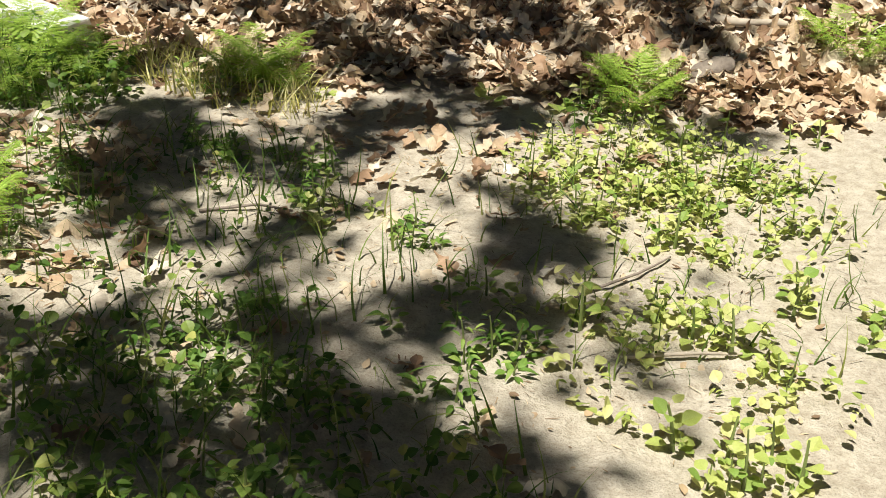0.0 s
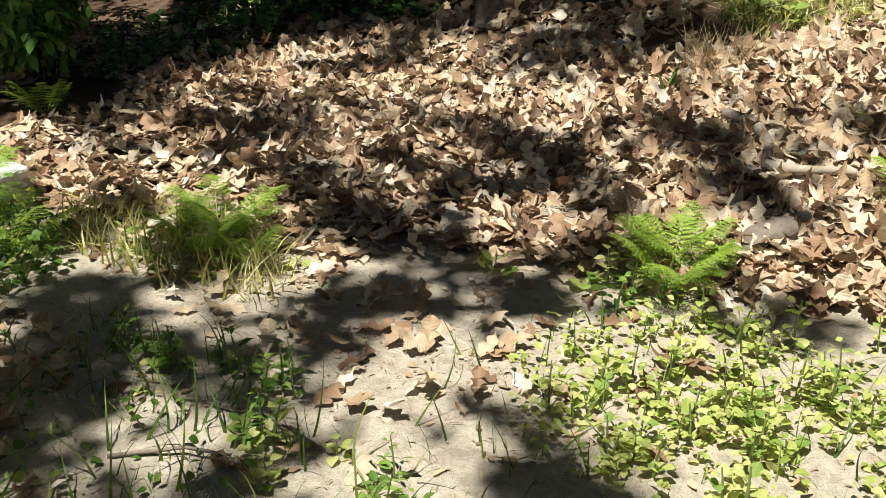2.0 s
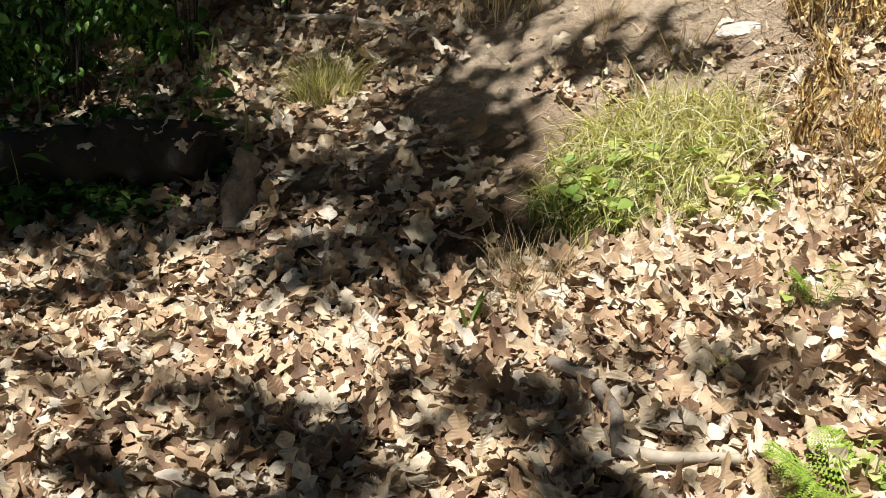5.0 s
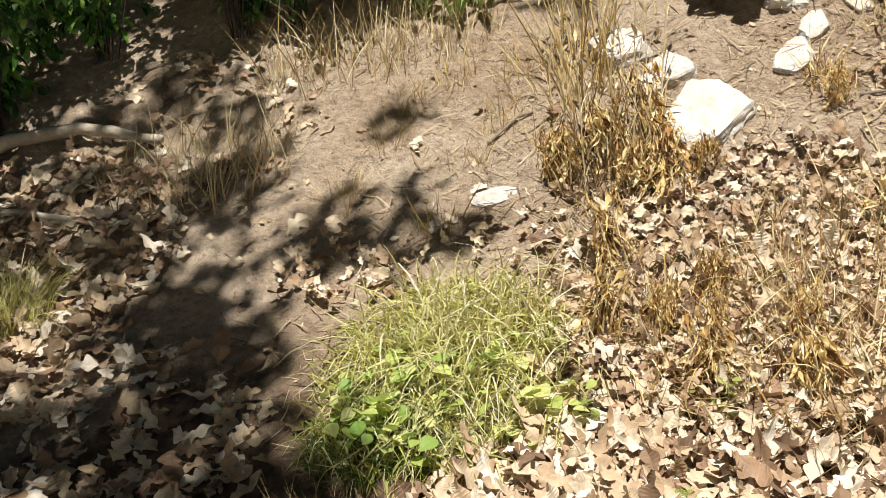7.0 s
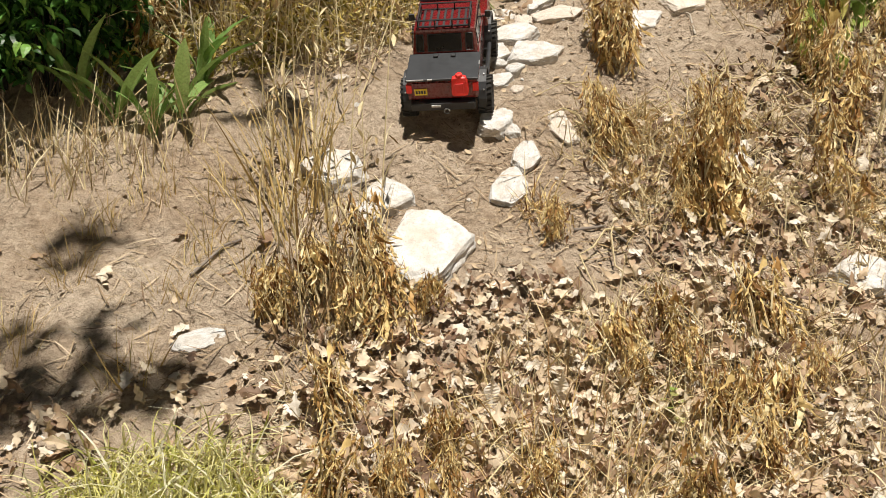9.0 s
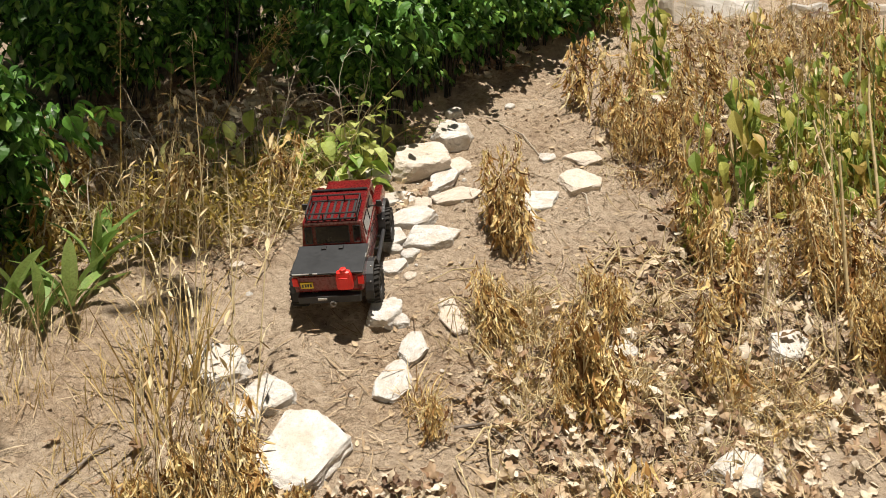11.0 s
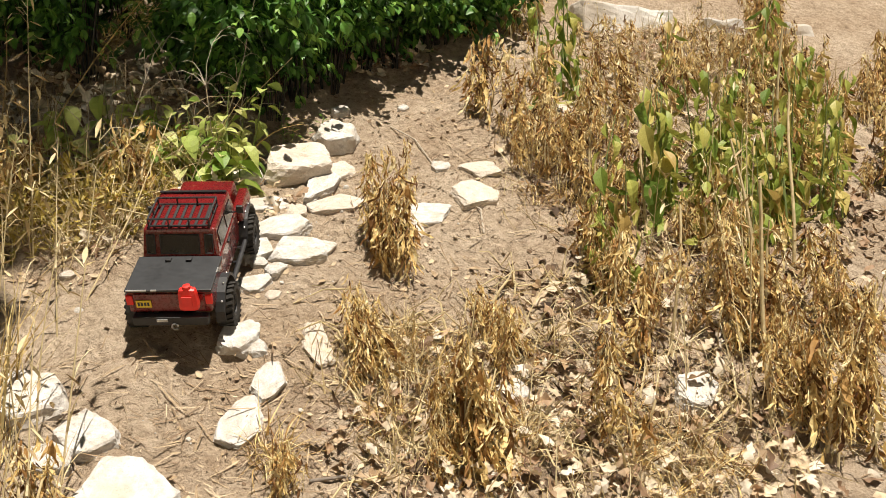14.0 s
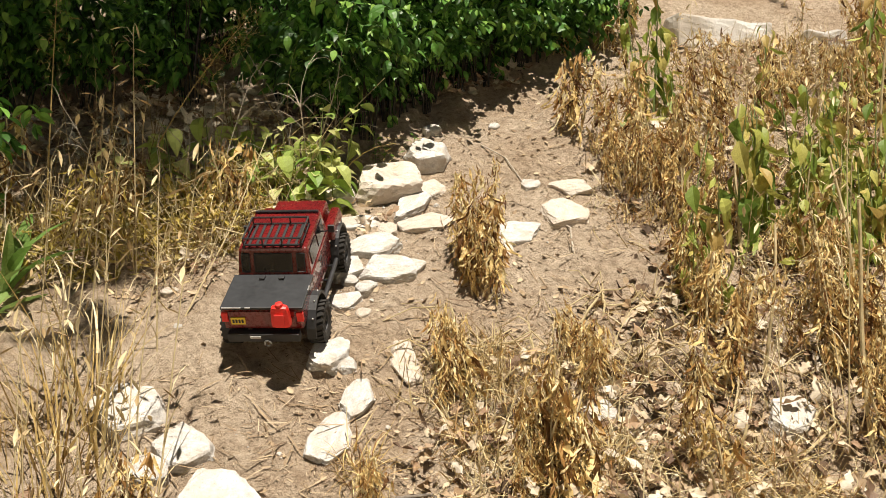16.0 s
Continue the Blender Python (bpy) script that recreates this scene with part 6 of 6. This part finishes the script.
def build_tree():
    """Unseen tree over the low strip, whose crown lets light through in patches."""
    tree = tagged(new("tree"), "broad unseen tree whose leafy crown dapples the ground", "tree")
    trunk = Heap()
    trunk.tube([(-4.3, 0.3, -0.2), (-4.25, 0.35, 1.5), (-4.1, 0.3, 3.2), (-3.5, 0.1, 4.8)], 0.19, 0.06, 12)
    part("trunk", trunk, BARK, tree)
    # where leaf clumps are hung to cast shade: x, y, half widths, density
    shade_a = ((-1.4, 1.54, 0.12, 0.06, 1.4), (-1.38, 1.64, 0.08, 0.05, 1.2), (-1.64, 1.73, 0.12, 0.08, 1.4), (-1.46, 1.53, 0.1, 0.06, 1.2), (-1.38, 1.41, 0.07, 0.04, 0.8),
               (-1.22, 2.07, 0.12, 0.06, 1.2), (-1.13, 2.23, 0.12, 0.06, 1.2), (-0.92, 2.27, 0.08, 0.05, 1.2), (-1.01, 0.97, 0.12, 0.05, 1.1), (-0.63, 1.84, 0.1, 0.1, 1.6),
               (-0.55, 1.72, 0.08, 0.07, 1.3), (-2.15, 2.62, 0.15, 0.08, 1.2), (-1.93, 2.72, 0.08, 0.08, 1.0), (-1.13, 2.15, 0.14, 0.06, 0.9), (-0.94, 1.36, 0.2, 0.07, 0.7))
    shade_e = ((-0.87, 1.46, 0.15, 0.06, 0.6), (-1.28, 2.7, 0.12, 0.05, 1.0), (-0.55, 1.73, 0.1, 0.06, 1.2), (-0.84, 0.89, 0.18, 0.08, 1.6),
               (-0.65, 0.92, 0.25, 0.08, 2.2), (-0.47, 1.06, 0.2, 0.1, 2.4), (-0.3, 1.14, 0.1, 0.06, 2.0), (-0.47, 0.94, 0.3, 0.1, 2.4), (-0.41, 2.43, 0.08, 0.04, 1.2),
               (-0.62, 2.82, 0.1, 0.05, 0.4))
    shade_b = ((-1.46, 2.69, 0.16, 0.07, 1.2), (-2.05, 2.71, 0.14, 0.06, 1.2), (-1.95, 2.55, 0.12, 0.05, 1.0), (-1.31, 2.9, 0.12, 0.06, 0.9), (-1.14, 2.89, 0.1, 0.06, 0.8),
               (-0.48, 3.23, 0.1, 0.06, 1.0), (-1.44, 4.06, 0.16, 0.14, 1.4), (-1.38, 3.81, 0.14, 0.1, 1.0), (-2.03, 3.36, 0.12, 0.07, 1.1), (-0.63, 2.83, 0.06, 0.04, 1.0),
               (-1.5, 2.41, 0.15, 0.06, 1.0), (-0.98, 2.67, 0.1, 0.05, 0.8), (-0.85, 3.07, 0.05, 0.04, 0.8), (-1.4, 2.37, 0.12, 0.06, 1.0))
    shade_f = ((-1.65, 2.5, 0.14, 0.06, 1.0), (-0.86, 2.44, 0.16, 0.06, 1.0), (-1.19, 2.37, 0.08, 0.05, 0.9), (-0.71, 2.91, 0.06, 0.05, 0.5), (-1.26, 2.63, 0.1, 0.05, 0.9),
               (-1.03, 2.85, 0.12, 0.05, 0.4), (-1.55, 3.45, 0.16, 0.1, 1.0), (-2.29, 2.81, 0.15, 0.06, 0.8), (-2.2, 3.2, 0.1, 0.05, 0.7),
               (-2.02, 3.55, 0.1, 0.05, 0.7), (-1.18, 3.45, 0.12, 0.06, 0.9), (-1.68, 3.81, 0.16, 0.08, 0.8), (-2.02, 4.03, 0.15, 0.1, 0.9))
    veil = ((-1.5, 1.35, 0.5, 0.3, 0.25), (-1.6, 2.6, 0.9, 0.42, 0.13), (-1.5, 3.2, 0.9, 0.35, 0.15), (-0.95, 1.55, 0.7, 0.4, 0.10), (-1.6, 1.2, 0.4, 0.3, 0.2), (-1.2, 2.15, 0.6, 0.2, 0.16))
    shade_g = ((-0.65, 1.39, 0.1, 0.06, 1.3), (-1.02, 1.04, 0.14, 0.06, 0.6), (-0.87, 1.2, 0.12, 0.05, 0.9), (-0.57, 1.53, 0.08, 0.08, 1.3), (-0.44, 1.51, 0.08, 0.06, 1.2), (-0.72, 1.25, 0.12, 0.05, 1.0))
    # clumps added to darken the hedge's foot and the hollow under weeds
    shade_c = ((-0.36, 5.78, 0.52, 0.18, 3.6), (-0.05, 5.68, 0.2, 0.09, 2.2), (-0.45, 6.15, 0.6, 0.3, 2.0), (-0.5, 5.5, 0.3, 0.14, 1.0),
               (-0.15, 5.5, 0.25, 0.1, 0.6), (-0.42, 5.23, 0.22, 0.08, 1.2), (-1.65, 3.85, 0.25, 0.25, 0.8), (-0.5, 6.4, 0.6, 0.4, 1.6),
               (-2.9, 4.3, 1.0, 0.6, 0.85), (-1.6, 3.55, 0.25, 0.15, 0.6), (-2.45, 3.75, 0.6, 0.35, 2.8), (-1.45, 3.9, 0.3, 0.35, 0.5), (-1.45, 4.35, 0.3, 0.3, 0.9))
    shade_d = ((-1.75, 4.8, 0.4, 0.3, 0.7), (-3.1, 2.7, 0.7, 0.5, 1.3), (-1.45, 3.85, 0.4, 0.25, 0.5), (-1.25, 3.5, 0.25, 0.25, 0.7), (-1.7, 4.45, 0.45, 0.35, 0.8),
               (-2.3, 5.3, 0.8, 0.6, 1.0))
    shade_i = ((-0.83, 4.26, 0.13, 0.05, 1.5), (-1.1, 4.32, 0.18, 0.06, 1.6), (-0.97, 4.47, 0.1, 0.05, 1.2), (-0.97, 4.74, 0.08, 0.04, 0.9), (-0.42, 5.07, 0.12, 0.04, 1.4), (-1.35, 4.06, 0.16, 0.1, 1.0))
    shade_h = ((-3.8, 2.75, 0.5, 0.5, 1.3), (-4.3, 3.2, 0.6, 0.5, 1.0), (-1.63, 1.68, 0.14, 0.1, 1.2), (-1.33, 1.5, 0.12, 0.08, 1.2), (-1.22, 1.36, 0.12, 0.07, 1.1), (-1.3, 1.74, 0.1, 0.05, 1.0), (-0.97, 1.7, 0.14, 0.06, 0.9), (-1.02, 1.9, 0.16, 0.05, 0.9), (-0.45, 1.1, 0.22, 0.06, 1.2), (-0.26, 1.15, 0.12, 0.05, 1.0), (-1.58, 1.94, 0.12, 0.05, 0.9), (-1.2, 5.6, 0.4, 0.3, 0.7), (-4.3, 4.7, 0.7, 0.6, 1.2), (-1.49, 2.4, 0.1, 0.07, 1.2), (-1.82, 2.51, 0.12, 0.05, 1.0), (-1.78, 2.1, 0.16, 0.06, 1.2), (-1.44, 3.64, 0.14, 0.08, 0.9), (-2.2, 2.35, 0.14, 0.06, 1.0), (-2.0, 1.95, 0.14, 0.06, 1.0), (-3.1, 3.1, 0.42, 0.5, 2.0), (-2.85, 3.05, 0.16, 0.3, 1.6), (-2.8, 4.1, 0.55, 0.28, 1.2), (-3.6, 4.1, 0.6, 0.6, 1.6), (-2.72, 3.5, 0.14, 0.12, 1.4), (-2.75, 4.75, 0.5, 0.35, 1.2))
    shade = shade_a + shade_b + shade_c + shade_d + shade_e + shade_f + shade_g + shade_h + shade_i + veil
    centres = []
    for cx, cy, rx, ry, dense in shade:
        n = max(2, int(dense * rx * ry * 3.14 / (0.045 if rx > 0.21 else 0.013)))
        x, y = spots(n, cx, cy, rx, ry)
        for a, b in zip(x, y):
            centres.append((Vector((a, b, height(a, b))) + SUN_WAY * random.uniform(4.6, 6.2), min(0.15, max(0.07, min(rx, ry) * random.uniform(0.7, 1.2)))))
    leaves = Heap()
    v, f = leaf_shape(OVATE, -0.2, 0.2)
    for c, r in centres:
        n = int(13 + 22 * (r / 0.13) ** 2)
        p = np.array(tuple(c)) + rng.normal(0, 1, (n, 3)) * np.array([r, r, r * 0.6]) * 0.6
        leaves.scatter(v, f, turns_of(rng.random(n) * math.tau, rng.normal(0, 0.5, n), rng.normal(0, 0.5, n), rng.uniform(0.055, 0.095, n)), p)
    part("crown", leaves, BUSH_LEAF, tree)
    for k in range(7):
        c = centres[(k * 37) % len(centres)][0]
        limb = Heap()
        a = Vector((-3.5, 0.1, 4.8))
        limb.tube([a, a.lerp(c, 0.5) + Vector((0, 0, 0.25)), c], 0.014, 0.004, 6)
        part("limb", limb, BARK, tree)


build_weeds()
build_ferns()
build_grass()
build_dry_weeds()
build_dead_stems()
build_oats()
build_plumes()
build_vines()
build_twigs()
build_bushes()
build_wood()
build_tree()
